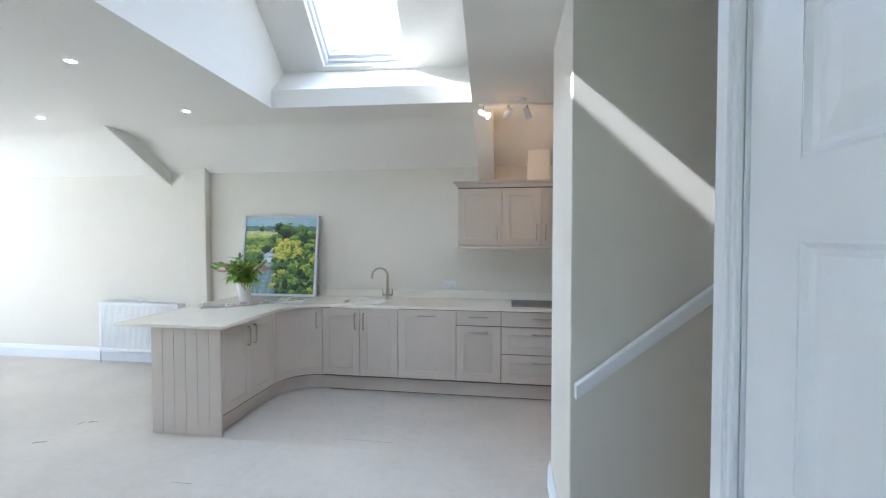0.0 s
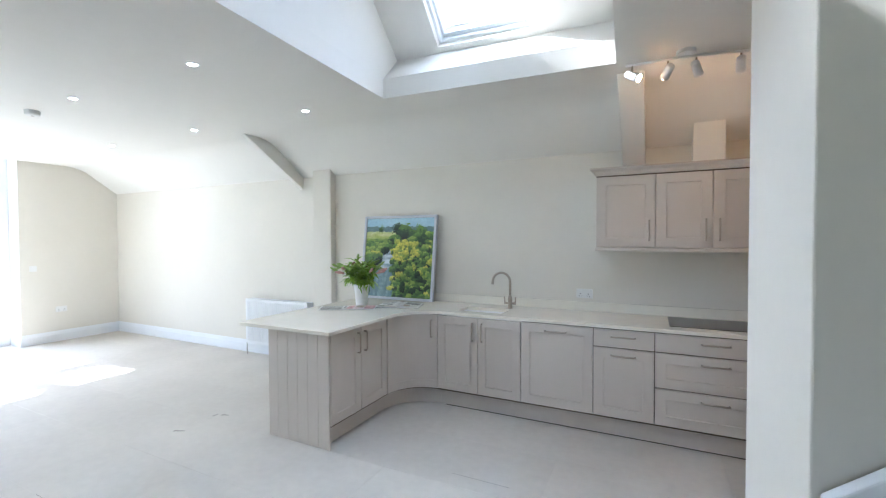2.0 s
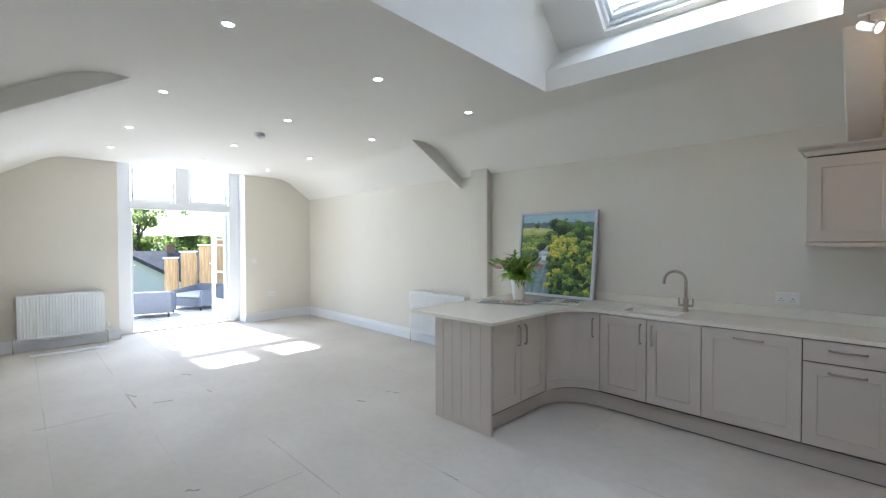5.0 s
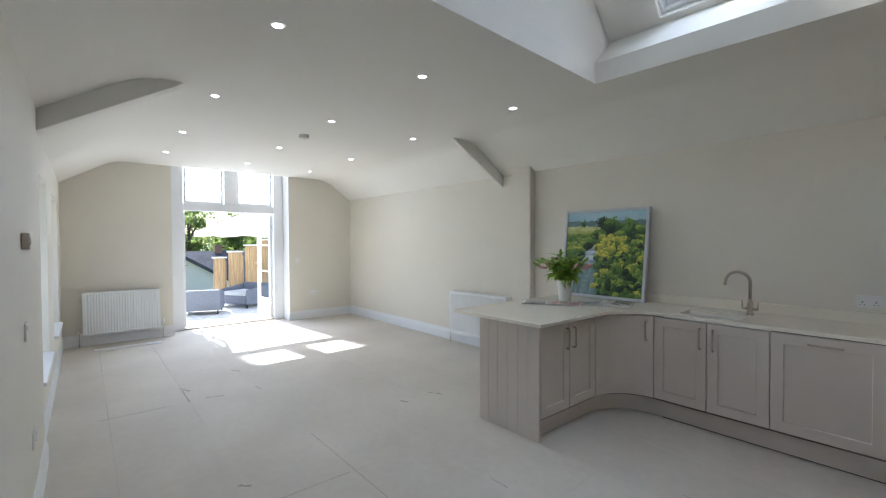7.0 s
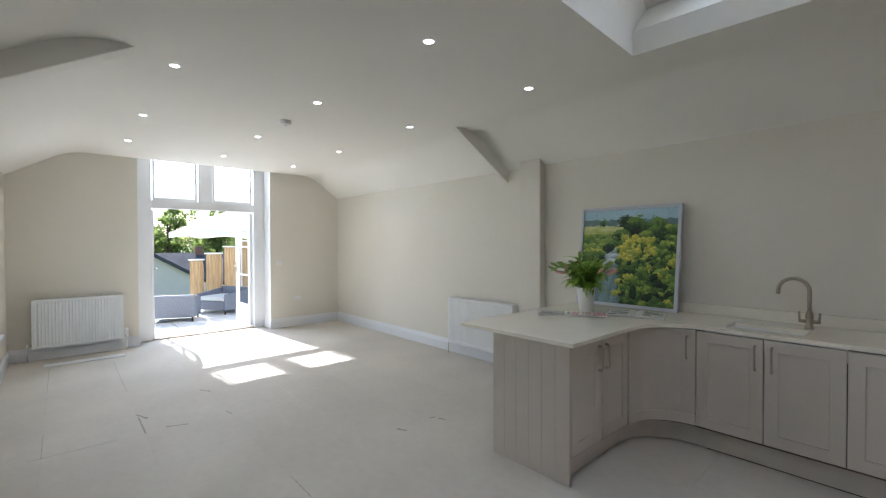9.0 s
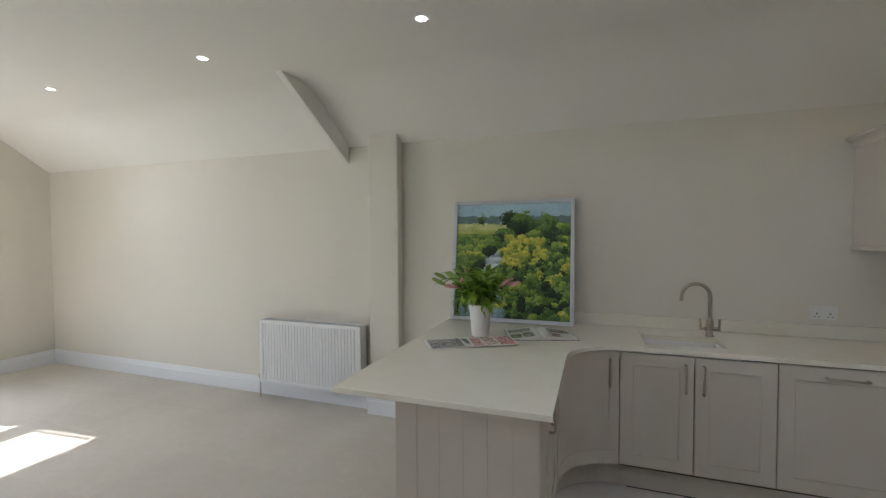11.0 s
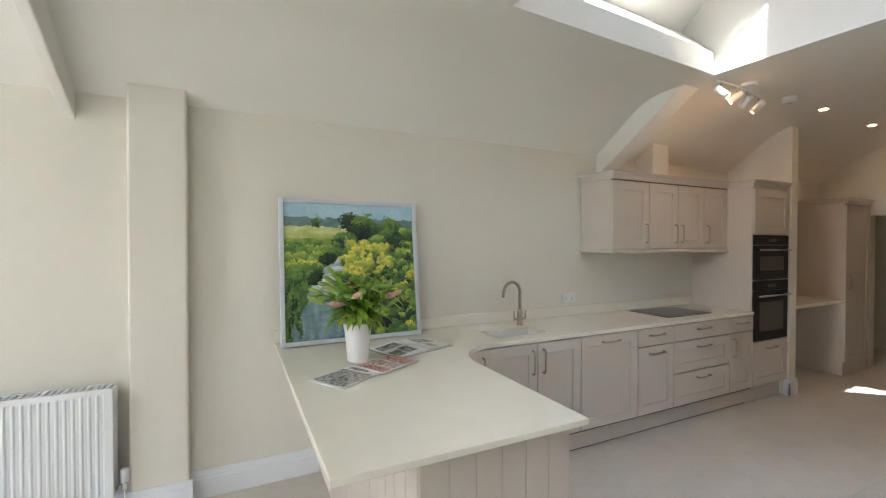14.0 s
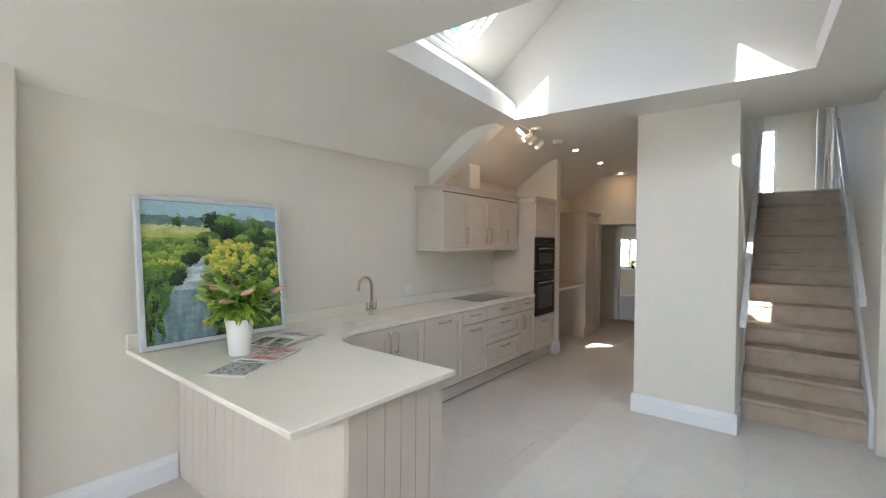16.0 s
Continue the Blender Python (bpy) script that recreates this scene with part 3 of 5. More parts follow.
# far room window
w = thing("window_5", (7.4, 4.93, 0.9), "white casement window in the far room", "window", kind="structure")
for nm, s in (("window_frame", (7.44, 7.52, 4.55, 4.61, 0.9, 1.72)), ("window_frame", (7.44, 7.52, 5.24, 5.30, 0.9, 1.72)), ("window_frame", (7.44, 7.52, 4.61, 5.24, 1.66, 1.72)), ("window_frame", (7.44, 7.52, 4.61, 5.24, 0.9, 0.96)), ("mullion", (7.45, 7.51, 4.98, 5.03, 0.96, 1.66)), ("window_sill", (7.30, 7.44, 4.5, 5.35, 0.87, 0.9))):
    part(nm, boxes(s, bevel=0.004), TRIM, w)
pn = part("pane", boxes((7.475, 7.483, 4.61, 5.24, 0.96, 1.66)), GLASS, w)
pn.visible_shadow = False

# sky light at the openings
window_light("sky_west", (-10.8, 2.75, 2.85), (1, 0, -0.5), 2.4, 0.9, 46)
for (sign, (x0, x1), v0, v1), power in zip(ROOF_WINDOWS, (3.4, 4.0)):
    fr = slope_frame(sign)
    lamp = window_light("sky_roof", fr @ Vector(((x0 + x1) / 2, (v0 + v1) / 2, 0.26)), Vector((0, 0, -1.2)) - fr.col[2].to_3d(), 1.0, 1.3, power, (0.80, 0.90, 1.0))
    lamp.data.spread = radians(105)
for n, (a, b) in enumerate(S_WINDOWS):
    window_light("sky_south", ((a + b) / 2, SOUTH - 0.5, 1.26), (0, 1, 0), 1.0, 1.4, 1.7)
window_light("sky_far_room", (7.62, 4.93, 1.3), (-1, 0, 0), 0.7, 0.7, 4, (1.0, 0.96, 0.90))
# Lamp added at an unseen lobby opening, inferred from the brightly lit door.
window_light("sky_lobby", (-0.675, -1.65, 1.5), (0, 1, 0), 0.9, 1.1, 1.2)

# ---- floor of large dusty boards ----
floor = structure("floor", boxes((WEST - 0.34, 8.0, -1.6, NORTH + 0.1, -0.12, -0.006)), JOINT, "floor of large pale dusty boards", "floor")
ORIGIN[floor] = Vector((0, 0, 0))


def board(x0, x1, y0, y1):
    g = 0.0005
    part("board", boxes((x0 + g, x1 - g, y0 + g, y1 - g, -0.006, 0.0)), FLOOR, floor)


y, row = 0.80 - 0.605, 0
while y < NORTH - 0.01:
    y0, y1 = max(y, SOUTH), min(y + 0.605, NORTH)
    x = -5.42 - 2.11 * 3 + (0.0 if row % 2 else 1.05)
    while x < 7.4:
        a, b = max(x, WEST), min(x + 2.11, 7.4)
        if b > a and y1 > y0:
            board(a, b, y0, y1)
        x += 2.11
    y, row = y + 0.605, row + 1
board(-1.25, -0.10, -1.5, SOUTH)


def ragged(x, y, length, width, turn, seed):
    """A thin dirty mark with a broken outline, flat on the boards."""
    r = random.Random(seed)
    n = max(7, int(length / 0.03))
    up = [((k / n - 0.5) * length, width * r.uniform(0.05, 0.35)) for k in range(n + 1)]
    down = [(px, -width * r.uniform(0.05, 0.35)) for px, py in reversed(up)]
    bm = bmesh.new()
    prism(bm, up + down, "z", 0.0, 0.0012)
    whole("floor_stain", moved(bm, pose(x, y, 0.0004, 0, 0, turn)), JOINT, "dark dirty mark along a joint of the pale floor" if length > 0.3 else "small dark scuff on the pale floor boards", "stain", "floor scuffs")


# open joints and scuffs
for k, (x, y, length, width, turn) in enumerate(((-7.9, 0.80, 1.5, 0.007, 0), (-5.68, 0.80, 0.5, 0.009, 0), (-7.45, 1.405, 1.5, 0.007, 0), (-5.62, 1.405, 0.42, 0.022, 0), (-5.83, 1.43, 0.16, 0.05, 20),
        (-5.42, 0.98, 0.5, 0.006, 90), (-5.42, 1.62, 0.16, 0.035, 70), (-5.42, 2.02, 0.12, 0.03, 10), (-6.2, 2.0, 0.14, 0.05, 30), (-3.65, 2.01, 0.75, 0.008, 0), (-3.12, 2.01, 0.4, 0.006, 0),
        (-3.32, 1.72, 0.5, 0.006, 90), (-3.6, 1.40, 0.08, 0.05, 50), (-4.04, 3.33, 0.07, 0.05, 20), (-4.12, 3.29, 0.05, 0.03, 80), (-2.6, 2.62, 0.14, 0.012, 0), (-4.10, 2.95, 0.09, 0.05, 20), (-1.6, 3.35, 0.4, 0.006, 0))):
    ragged(x, y, length, width, turn, k)
whole("floor_strip", boxes((-8.55, -8.42, 0.75, 1.55, 0.0, 0.012), bevel=0.003), TRIM, "white strip lying on the floor below the radiator", "strip")

# ---- kitchen ----
FRONT, DOOR_Z0, DOOR_Z1, PLINTH = 4.36, 0.17, 0.865, 0.155
WT0, WT1 = 0.872, 0.90


def bar_handle(parent, centre, way, length, out):
    """A square bow handle; way is its length's direction, out points off the door."""
    c, w, o = Vector(centre), Vector(way), Vector(out)
    bm = bmesh.new()
    h = length / 2
    path = [c - w * h, c - w * h + o * 0.022, c - w * (h - 0.012) + o * 0.03, c + w * (h - 0.012) + o * 0.03, c + w * h + o * 0.022, c + w * h]
    tube(bm, path, 0.007, 8)
    part("handle", bm, STEEL, parent, "brushed nickel bow handle", smooth=True)


def shaker(parent, name, a, b, z0, z1, face, axis="y", out=-1, rail=0.075, plain=False):
    """A shaker front: a frame about a sunk panel. a..b along the run, in the plane at face."""
    t = 0.02

    def bx(bm, p, q, r, s, d0, d1):
        lo, hi = sorted((face + out * d0, face + out * d1))
        if axis == "y":
            box(bm, p, q, lo, hi, r, s)
        else:
            box(bm, lo, hi, p, q, r, s)
    g = 0.0028
    a, b, z0, z1 = a + g, b - g, z0 + g, z1 - g
    bm = bmesh.new()
    if plain:
        bx(bm, a, b, z0, z1, 0, t)
        soften(bm, 0.003)
        return part(name, bm, CAB, parent)
    rz = min(rail, (z1 - z0) * 0.3)

    def ring(i, j, d):
        pts = ((a + i, z0 + j), (b - i, z0 + j), (b - i, z1 - j), (a + i, z1 - j))
        return [bm.verts.new((p, face + out * d, q) if axis == "y" else (face + out * d, p, q)) for p, q in pts]
    rings = [ring(0, 0, 0), ring(0, 0, t - 0.003), ring(0.003, 0.003, t), ring(rail - 0.002, rz - 0.002, t), ring(rail + 0.001, rz + 0.001, t - 0.003), ring(rail + 0.001, rz + 0.001, t - 0.008)]
    for r, q in zip(rings, rings[1:]):
        for k in range(4):
            bm.faces.new((r[k], r[(k + 1) % 4], q[(k + 1) % 4], q[k]))
    bm.faces.new(rings[0][::-1]), bm.faces.new(rings[-1])
    return part(name, bm, CAB, parent)


def base_unit(a, b, label, fronts):
    """A base cabinet on the long wall; fronts are (z0, z1, handle)."""
    u = thing("base_cabinet", ((a + b) / 2, FRONT + 0.3, 0), label, "cabinet", "kitchen base cabinets")
    part("body", boxes((a + 0.001, b - 0.001, FRONT, NORTH - 0.01, PLINTH, 0.868 if fronts else 0.66)), CARC, u)
    for z0, z1, kind in fronts:
        tall = z1 - z0 > 0.3
        f = shaker(u, "door" if tall else "drawer", a, b, z0, z1, FRONT, plain=(z1 - z0 < 0.17))
        y = FRONT - 0.02
        if kind == "r":
            bar_handle(f, (b - 0.045, y, z1 - 0.13), (0, 0, 1), 0.16, (0, -1, 0))
        elif kind == "l":
            bar_handle(f, (a + 0.045, y, z1 - 0.13), (0, 0, 1), 0.16, (0, -1, 0))
        elif kind == "t":
            bar_handle(f, ((a + b) / 2, y, z1 - (0.055 if tall or z1 - z0 < 0.17 else 0.06)), (1, 0, 0), 0.17, (0, -1, 0))
    return u


base_unit(-2.41, -1.61, "mushroom painted shaker sink cabinet with two doors", [])
sink_cab = [o for o in scene.objects if o.name == "base_cabinet"][0]
for a, b, s in ((-2.41, -2.01, "r"), (-2.01, -1.61, "l")):
    f = shaker(sink_cab, "door", a, b, DOOR_Z0, DOOR_Z1, FRONT)
    bar_handle(f, (b - 0.045 if s == "r" else a + 0.045, FRONT - 0.02, DOOR_Z1 - 0.13), (0, 0, 1), 0.16, (0, -1, 0))
base_unit(-1.61, -1.02, "mushroom painted shaker dishwasher front", [(DOOR_Z0, DOOR_Z1, "t")])
base_unit(-1.02, -0.58, "mushroom painted cabinet with a drawer above a pull-out", [(0.722, DOOR_Z1, "t"), (DOOR_Z0, 0.718, "t")])
base_unit(-0.58, 0.20, "mushroom painted pan drawer cabinet under the hob", [(0.722, DOOR_Z1, "t"), (0.452, 0.718, "t"), (DOOR_Z0, 0.448, "t")])
base_unit(0.20, 0.57, "narrow mushroom painted cabinet with drawer and door", [(0.722, DOOR_Z1, "t"), (DOOR_Z0, 0.718, "l")])

# curved corner cabinet
CX, CY, CR = -2.41, 4.0, 0.36
corner = thing("corner_cabinet", (-2.9, 4.5, 0), "mushroom painted corner cabinet with a curved door", "cabinet", "kitchen base cabinets")


def arc(cx, cy, r, a0, a1, n=16):
    return [(cx + r * math.cos(a0 + (a1 - a0) * k / n), cy + r * math.sin(a0 + (a1 - a0) * k / n)) for k in range(n + 1)]


def band(r_in, r_out, z0, z1, a0=math.pi, a1=math.pi / 2):
    bm = bmesh.new()
    prism(bm, arc(CX, CY, r_in, a0, a1) + arc(CX, CY, r_out, a1, a0), "z", z0, z1)
    return bm


part("body", band(CR + 0.002, CR + 0.18, PLINTH, 0.868), CARC, corner)
cd = part("door", band(CR - 0.02, CR, DOOR_Z0 + 0.0015, DOOR_Z1 - 0.0015, math.pi - 0.004, math.pi / 2 + 0.004), CAB, corner, smooth=False)
for z0, z1 in ((DOOR_Z0 + 0.002, DOOR_Z0 + 0.075), (DOOR_Z1 - 0.075, DOOR_Z1 - 0.002)):
    part("rail", band(CR - 0.028, CR - 0.0205, z0, z1, math.pi - 0.006, math.pi / 2 + 0.006), CAB, cd)
for a0, a1 in ((math.pi - 0.006, math.pi - 0.17), (math.pi / 2 + 0.17, math.pi / 2 + 0.006)):
    part("stile", band(CR - 0.028, CR - 0.0205, DOOR_Z0 + 0.077, DOOR_Z1 - 0.077, a0, a1), CAB, cd)
bar_handle(cd, (-2.462, FRONT - 0.032, DOOR_Z1 - 0.13), (0, 0, 1), 0.16, (0, -1, 0))

# peninsula
PX0, PX1, PY0 = -3.37, -2.77, 3.225
pen = thing("peninsula_cabinet", (-3.07, 3.7, 0), "mushroom painted peninsula cabinet clad in grooved boards", "cabinet", "kitchen base cabinets")
part("body", boxes((PX0 + 0.02, PX1, PY0 + 0.02, 4.94, PLINTH, 0.868)), CARC, pen)
for a, b, s in ((PY0 + 0.025, 3.62, "r"), (3.62, 4.0, "l")):
    f = shaker(pen, "door", a, b, DOOR_Z0, DOOR_Z1, PX1, axis="x", out=1)
    bar_handle(f, (PX1 + 0.02, b - 0.045 if s == "r" else a + 0.045, DOOR_Z1 - 0.13), (0, 0, 1), 0.16, (1, 0, 0))


def groove_board(a, b, axis, face, out, z1=0.868, groove=0.003):
    """One tongued board with a rounded edge."""
    bm = bmesh.new()
    lo, hi = sorted((face, face + out * 0.018))
    if axis == "y":
        box(bm, a, b, lo, hi, 0.003, z1)
    else:
        box(bm, lo, hi, a, b, 0.003, z1)
    bmesh.ops.bevel(bm, geom=[e for e in bm.edges if abs(e.verts[0].co.z - e.verts[1].co.z) > 0.5], offset=groove, segments=2, affect="EDGES")
    part("board", bm, CAB, pen)


n = 6
for k in range(n):
    w = (PX1 + 0.02 - PX0) / n
    groove_board(PX0 + k * w, PX0 + (k + 1) * w, "y", PY0 + 0.018, -1)
n = 16
for k in range(n):
    w = (NORTH - 0.002 - PY0 - 0.0185) / n
    groove_board(PY0 + 0.0185 + k * w, PY0 + 0.0185 + (k + 1) * w, "x", PX0 + 0.018, -1, groove=0.002)

# plinth: straight run, curved corner, peninsula run
plinth = thing("plinth", (-1.0, FRONT + 0.06, 0.0), "mushroom painted plinth below the base cabinets", "plinth")
part("straight_board", boxes((CX + 0.0005, 0.57, FRONT + 0.05, FRONT + 0.065, 0.007, 0.156), bevel=0.001, segments=1), CAB, plinth)
part("curved_board", band(0.41, 0.425, 0.007, 0.156), CAB, plinth)
part("side_board", boxes((PX1 - 0.065, PX1 - 0.05, PY0 + 0.02, CY - 0.0005, 0.007, 0.156), bevel=0.001, segments=1), CAB, plinth)
# Dark strip painted in for the shadow gap at the plinth's foot.
whole("plinth_seal", boxes((CX + 0.05, 0.57, FRONT + 0.052, FRONT + 0.06, 0.0, 0.0068)), GAP, "dark strip for the shade in the gap under the kitchen plinth", "plinth")

# worktop with the sink cut out
SINK = (-2.26, -1.82, 4.46, 4.70)
wt = thing("worktop", (-2.0, 4.6, WT0), "white quartz worktop with a curved inner corner", "worktop")
RX = 0.33
bm = bmesh.new()
WE, WF = -2.70, 4.335
outline = [(WE, 3.18)] + arc(WE + RX, WF - RX, RX, math.pi, math.pi / 2, 14) + [(SINK[0], WF), (SINK[0], NORTH - 0.001), (-3.66, NORTH - 0.001), (-3.66, 3.18)]
prism(bm, outline, "z", WT0, WT1)
bmesh.ops.bevel(bm, geom=[e for e in bm.edges if e.verts[0].co.z == e.verts[1].co.z], offset=0.003, segments=1, affect="EDGES")
part("slab", bm, TOP, wt)
part("slab", boxes((SINK[0], SINK[1], WF, SINK[2], WT0, WT1), (SINK[0], SINK[1], SINK[3], NORTH - 0.001, WT0, WT1), (SINK[1], 0.568, WF, NORTH - 0.001, WT0, WT1)), TOP, wt)
part("upstand", boxes((-3.66, 0.568, NORTH - 0.02, NORTH - 0.0005, WT1 + 0.0005, 0.985), bevel=0.002), TOP, wt)
bm = bmesh.new()
x0, x1, y0, y1 = SINK
for s in ((x0 - 0.01, x0, y0, y1, 0.82, WT0), (x1, x1 + 0.01, y0, y1, 0.82, WT0), (x0, x1, y0 - 0.01, y0, 0.82, WT0), (x0, x1, y1, y1 + 0.01, 0.82, WT0), (x0 - 0.01, x1 + 0.01, y0 - 0.01, y1 + 0.01, 0.81, 0.82)):
    box(bm, *s)
sink = whole("sink", bm, PORCELAIN, "white undermounted ceramic sink", "sink")
bm = bmesh.new()
lathe(bm, (-2.1, 4.6, 0.82), [(0.001, 0.001), (0.04, 0.001), (0.042, 0.004), (0.001, 0.004)], 20)
part("waste", bm, STEEL, sink, "round metal sink waste")

tap = thing("kitchen_tap", (-1.84, 4.78, WT1), "brushed nickel swan-neck mixer tap with two levers", "tap")
tx, ty = -1.84, 4.78
bm = bmesh.new()
lathe(bm, (tx, ty, WT1), [(0.027, 0), (0.027, 0.008), (0.02, 0.014), (0.02, 0.07), (0.023, 0.075), (0.021, 0.105), (0.013, 0.125), (0.012, 0.13)], 24)
part("body", bm, STEEL, tap, smooth=True)
bm = bmesh.new()
path = [(tx, ty, WT1 + 0.12), (tx, ty, WT1 + 0.26)] + [(tx - 0.085 + 0.085 * math.cos(a), ty - 0.02 * (1 - math.cos(a)) / 2, WT1 + 0.26 + 0.085 * math.sin(a)) for a in (math.pi * k / 12 for k in range(1, 13))] + [(tx - 0.172, ty - 0.021, WT1 + 0.23)]
tube(bm, path, 0.0125, 14)
part("spout", bm, STEEL, tap, smooth=True)
for s in (-1, 1):
    bm = bmesh.new()
    tube(bm, [(tx + s * 0.018, ty, WT1 + 0.05), (tx + s * 0.055, ty, WT1 + 0.05)], 0.012, 12)
    tube(bm, [(tx + s * 0.052, ty, WT1 + 0.04), (tx + s * 0.056, ty, WT1 + 0.115)], 0.007, 10)
    part("lever", bm, STEEL, tap, smooth=True)

hob = thing("induction_hob", (-0.17, 4.67, WT1), "black glass induction hob set on the worktop", "hob")
part("glass", boxes((-0.48, 0.13, 4.46, 4.88, WT1 + 0.0005, WT1 + 0.006), bevel=0.002), HOB, hob)

# wall cabinets
WC0, WC1, WCF = 1.50, 2.10, 4.59
for a, b, s in ((-1.03, -0.58, "r"), (-0.58, -0.19, "r"), (-0.19, 0.19, "l"), (0.19, 0.568, "l")):
    u = thing("wall_cabinet", ((a + b) / 2, 4.77, WC0), "mushroom painted shaker wall cabinet", "cabinet", "kitchen wall cabinets")
    part("body", boxes((a + 0.0005, b - 0.0005, WCF + 0.021, NORTH - 0.001, WC0, WC1)), CAB, u)
    f = shaker(u, "door", a, b, WC0 + 0.003, WC1 - 0.009, WCF + 0.02)
    # Dark strip fills the slit under the cornice in place of its shade.
    part("door_gap", boxes((a + 0.001, b - 0.001, WCF + 0.010, WCF + 0.0208, WC1 - 0.010, WC1 - 0.0005)), CARC, u, "dark strip for the shaded gap above the door")
    bar_handle(f, (b - 0.045 if s == "r" else a + 0.045, WCF, WC0 + 0.14), (0, 0, 1), 0.16, (0, -1, 0))


def moulding(name, profile, a, b, front, back, label, left=True):
    """A mitred moulding along the cabinet fronts and back along the exposed end; profile is (out, z)."""
    bm = bmesh.new()
    rows = []
    for o, z in profile:
        rows.append([bm.verts.new(p) for p in ((a - o if left else a, back, z), (a - o if left else a, front - o, z), (b, front - o, z))])
    m = len(rows)
    for i in range(m):
        r, q = rows[i], rows[(i + 1) % m]
        for k in range(2):
            bm.faces.new((r[k], r[k + 1], q[k + 1], q[k]))
    bm.faces.new([r[0] for r in rows]), bm.faces.new([r[2] for r in rows][::-1])
    return whole(name, bm, CAB, label, "cornice", "cabinet cornices")


CORNICE = [(-0.02, WC1), (0.004, WC1), (0.012, WC1 + 0.012), (0.018, WC1 + 0.03), (0.04, WC1 + 0.045), (0.048, WC1 + 0.05), (0.048, WC1 + 0.062), (-0.02, WC1 + 0.062)]
moulding("cornice", CORNICE, -1.03, 0.57, WCF, NORTH - 0.002, "moulded mushroom painted cornice on the wall cabinets")
moulding("pelmet", [(-0.02, WC0 - 0.03), (0.006, WC0 - 0.03), (0.006, WC0 - 0.004), (0.0, WC0), (-0.02, WC0)], -1.03, 0.57, WCF, NORTH - 0.002, "mushroom painted light pelmet below the wall cabinets")
structure("duct_boxing", boxes((-0.31, -0.09, 4.77, NORTH, WC1 + 0.001, 2.60)), CEIL, "plastered boxing above the wall cabinets", "wall")

# oven tower
OX0, OX1, OF = 0.572, 1.172, FRONT
tower = thing("oven_tower", (0.87, 4.66, 0), "mushroom painted tall oven housing", "cabinet", "kitchen tall cabinets")
part("body", boxes((OX0, OX1, OF + 0.001, NORTH - 0.002, PLINTH, WC1)), CAB, tower)
shaker(tower, "door", OX0, OX1, 1.645, WC1 - 0.02, OF)
f = shaker(tower, "drawer", OX0, OX1, DOOR_Z0, 0.595, OF)
bar_handle(f, (0.87, OF - 0.02, 0.53), (1, 0, 0), 0.17, (0, -1, 0))
part("plinth", boxes((OX0, OX1, OF + 0.05, OF + 0.065, 0.002, 0.154)), CAB, tower)
moulding("cornice", CORNICE, OX0, OX1 + 0.015, OF, NORTH - 0.002, "moulded mushroom painted cornice on the oven tower")


def oven(z0, z1, panel, label):
    o = thing("built_in_oven", (0.87, OF, z0), label, "oven", "built-in ovens")
    part("door", boxes((OX0 + 0.006, OX1 - 0.006, OF - 0.022, OF - 0.001, z0, z1 - panel), bevel=0.003), BLACK, o, "black glass oven door")
    part("control_panel", boxes((OX0 + 0.006, OX1 - 0.006, OF - 0.022, OF - 0.001, z1 - panel + 0.004, z1), bevel=0.003), BLACK, o, "black glass control panel")
    part("window", boxes((OX0 + 0.09, OX1 - 0.09, OF - 0.0235, OF - 0.0221, z0 + 0.09, z1 - panel - 0.11)), HOB, o)
    part("display", boxes((0.80, 0.94, OF - 0.0235, OF - 0.0221, z1 - panel * 0.65, z1 - panel * 0.35)), HOB, o)
    bm = bmesh.new()
    z = z1 - panel - 0.045
    tube(bm, [(OX0 + 0.05, OF - 0.02, z), (OX0 + 0.05, OF - 0.055, z)], 0.007, 8)
    tube(bm, [(OX1 - 0.05, OF - 0.02, z), (OX1 - 0.05, OF - 0.055, z)], 0.007, 8)
    tube(bm, [(OX0 + 0.02, OF - 0.055, z), (OX1 - 0.02, OF - 0.055, z)], 0.01, 10)
    part("handle", bm, CHROME, o, "polished metal bar handle", smooth=True)


oven(0.605, 1.19, 0.10, "black glass single oven in the tall housing")
oven(1.20, 1.635, 0.10, "black glass compact oven above the single oven")

# utility recess
whole("utility_worktop", boxes((1.312, 2.498, 4.38, NORTH - 0.001, 0.862, 0.90), bevel=0.003), TOP, "pale worktop over an open appliance space", "worktop")
tall = thing("tall_cabinet", (2.8, 4.67, 0), "mushroom painted tall larder cabinet", "cabinet", "kitchen tall cabinets")
part("body", boxes((2.50, 3.10, 4.40, NORTH - 0.002, 0.0, 2.02), bevel=0.002), CAB, tall)
f = shaker(tall, "door", 2.50, 3.10, 0.16, 2.0, 4.40)
bar_handle(f, (2.55, 4.38, 1.1), (0, 0, 1), 0.16, (0, -1, 0))
moulding("cornice", [(o, z - 0.08) for o, z in CORNICE], 2.50, 3.10, 4.38, NORTH - 0.002, "moulded mushroom painted cornice on the larder")


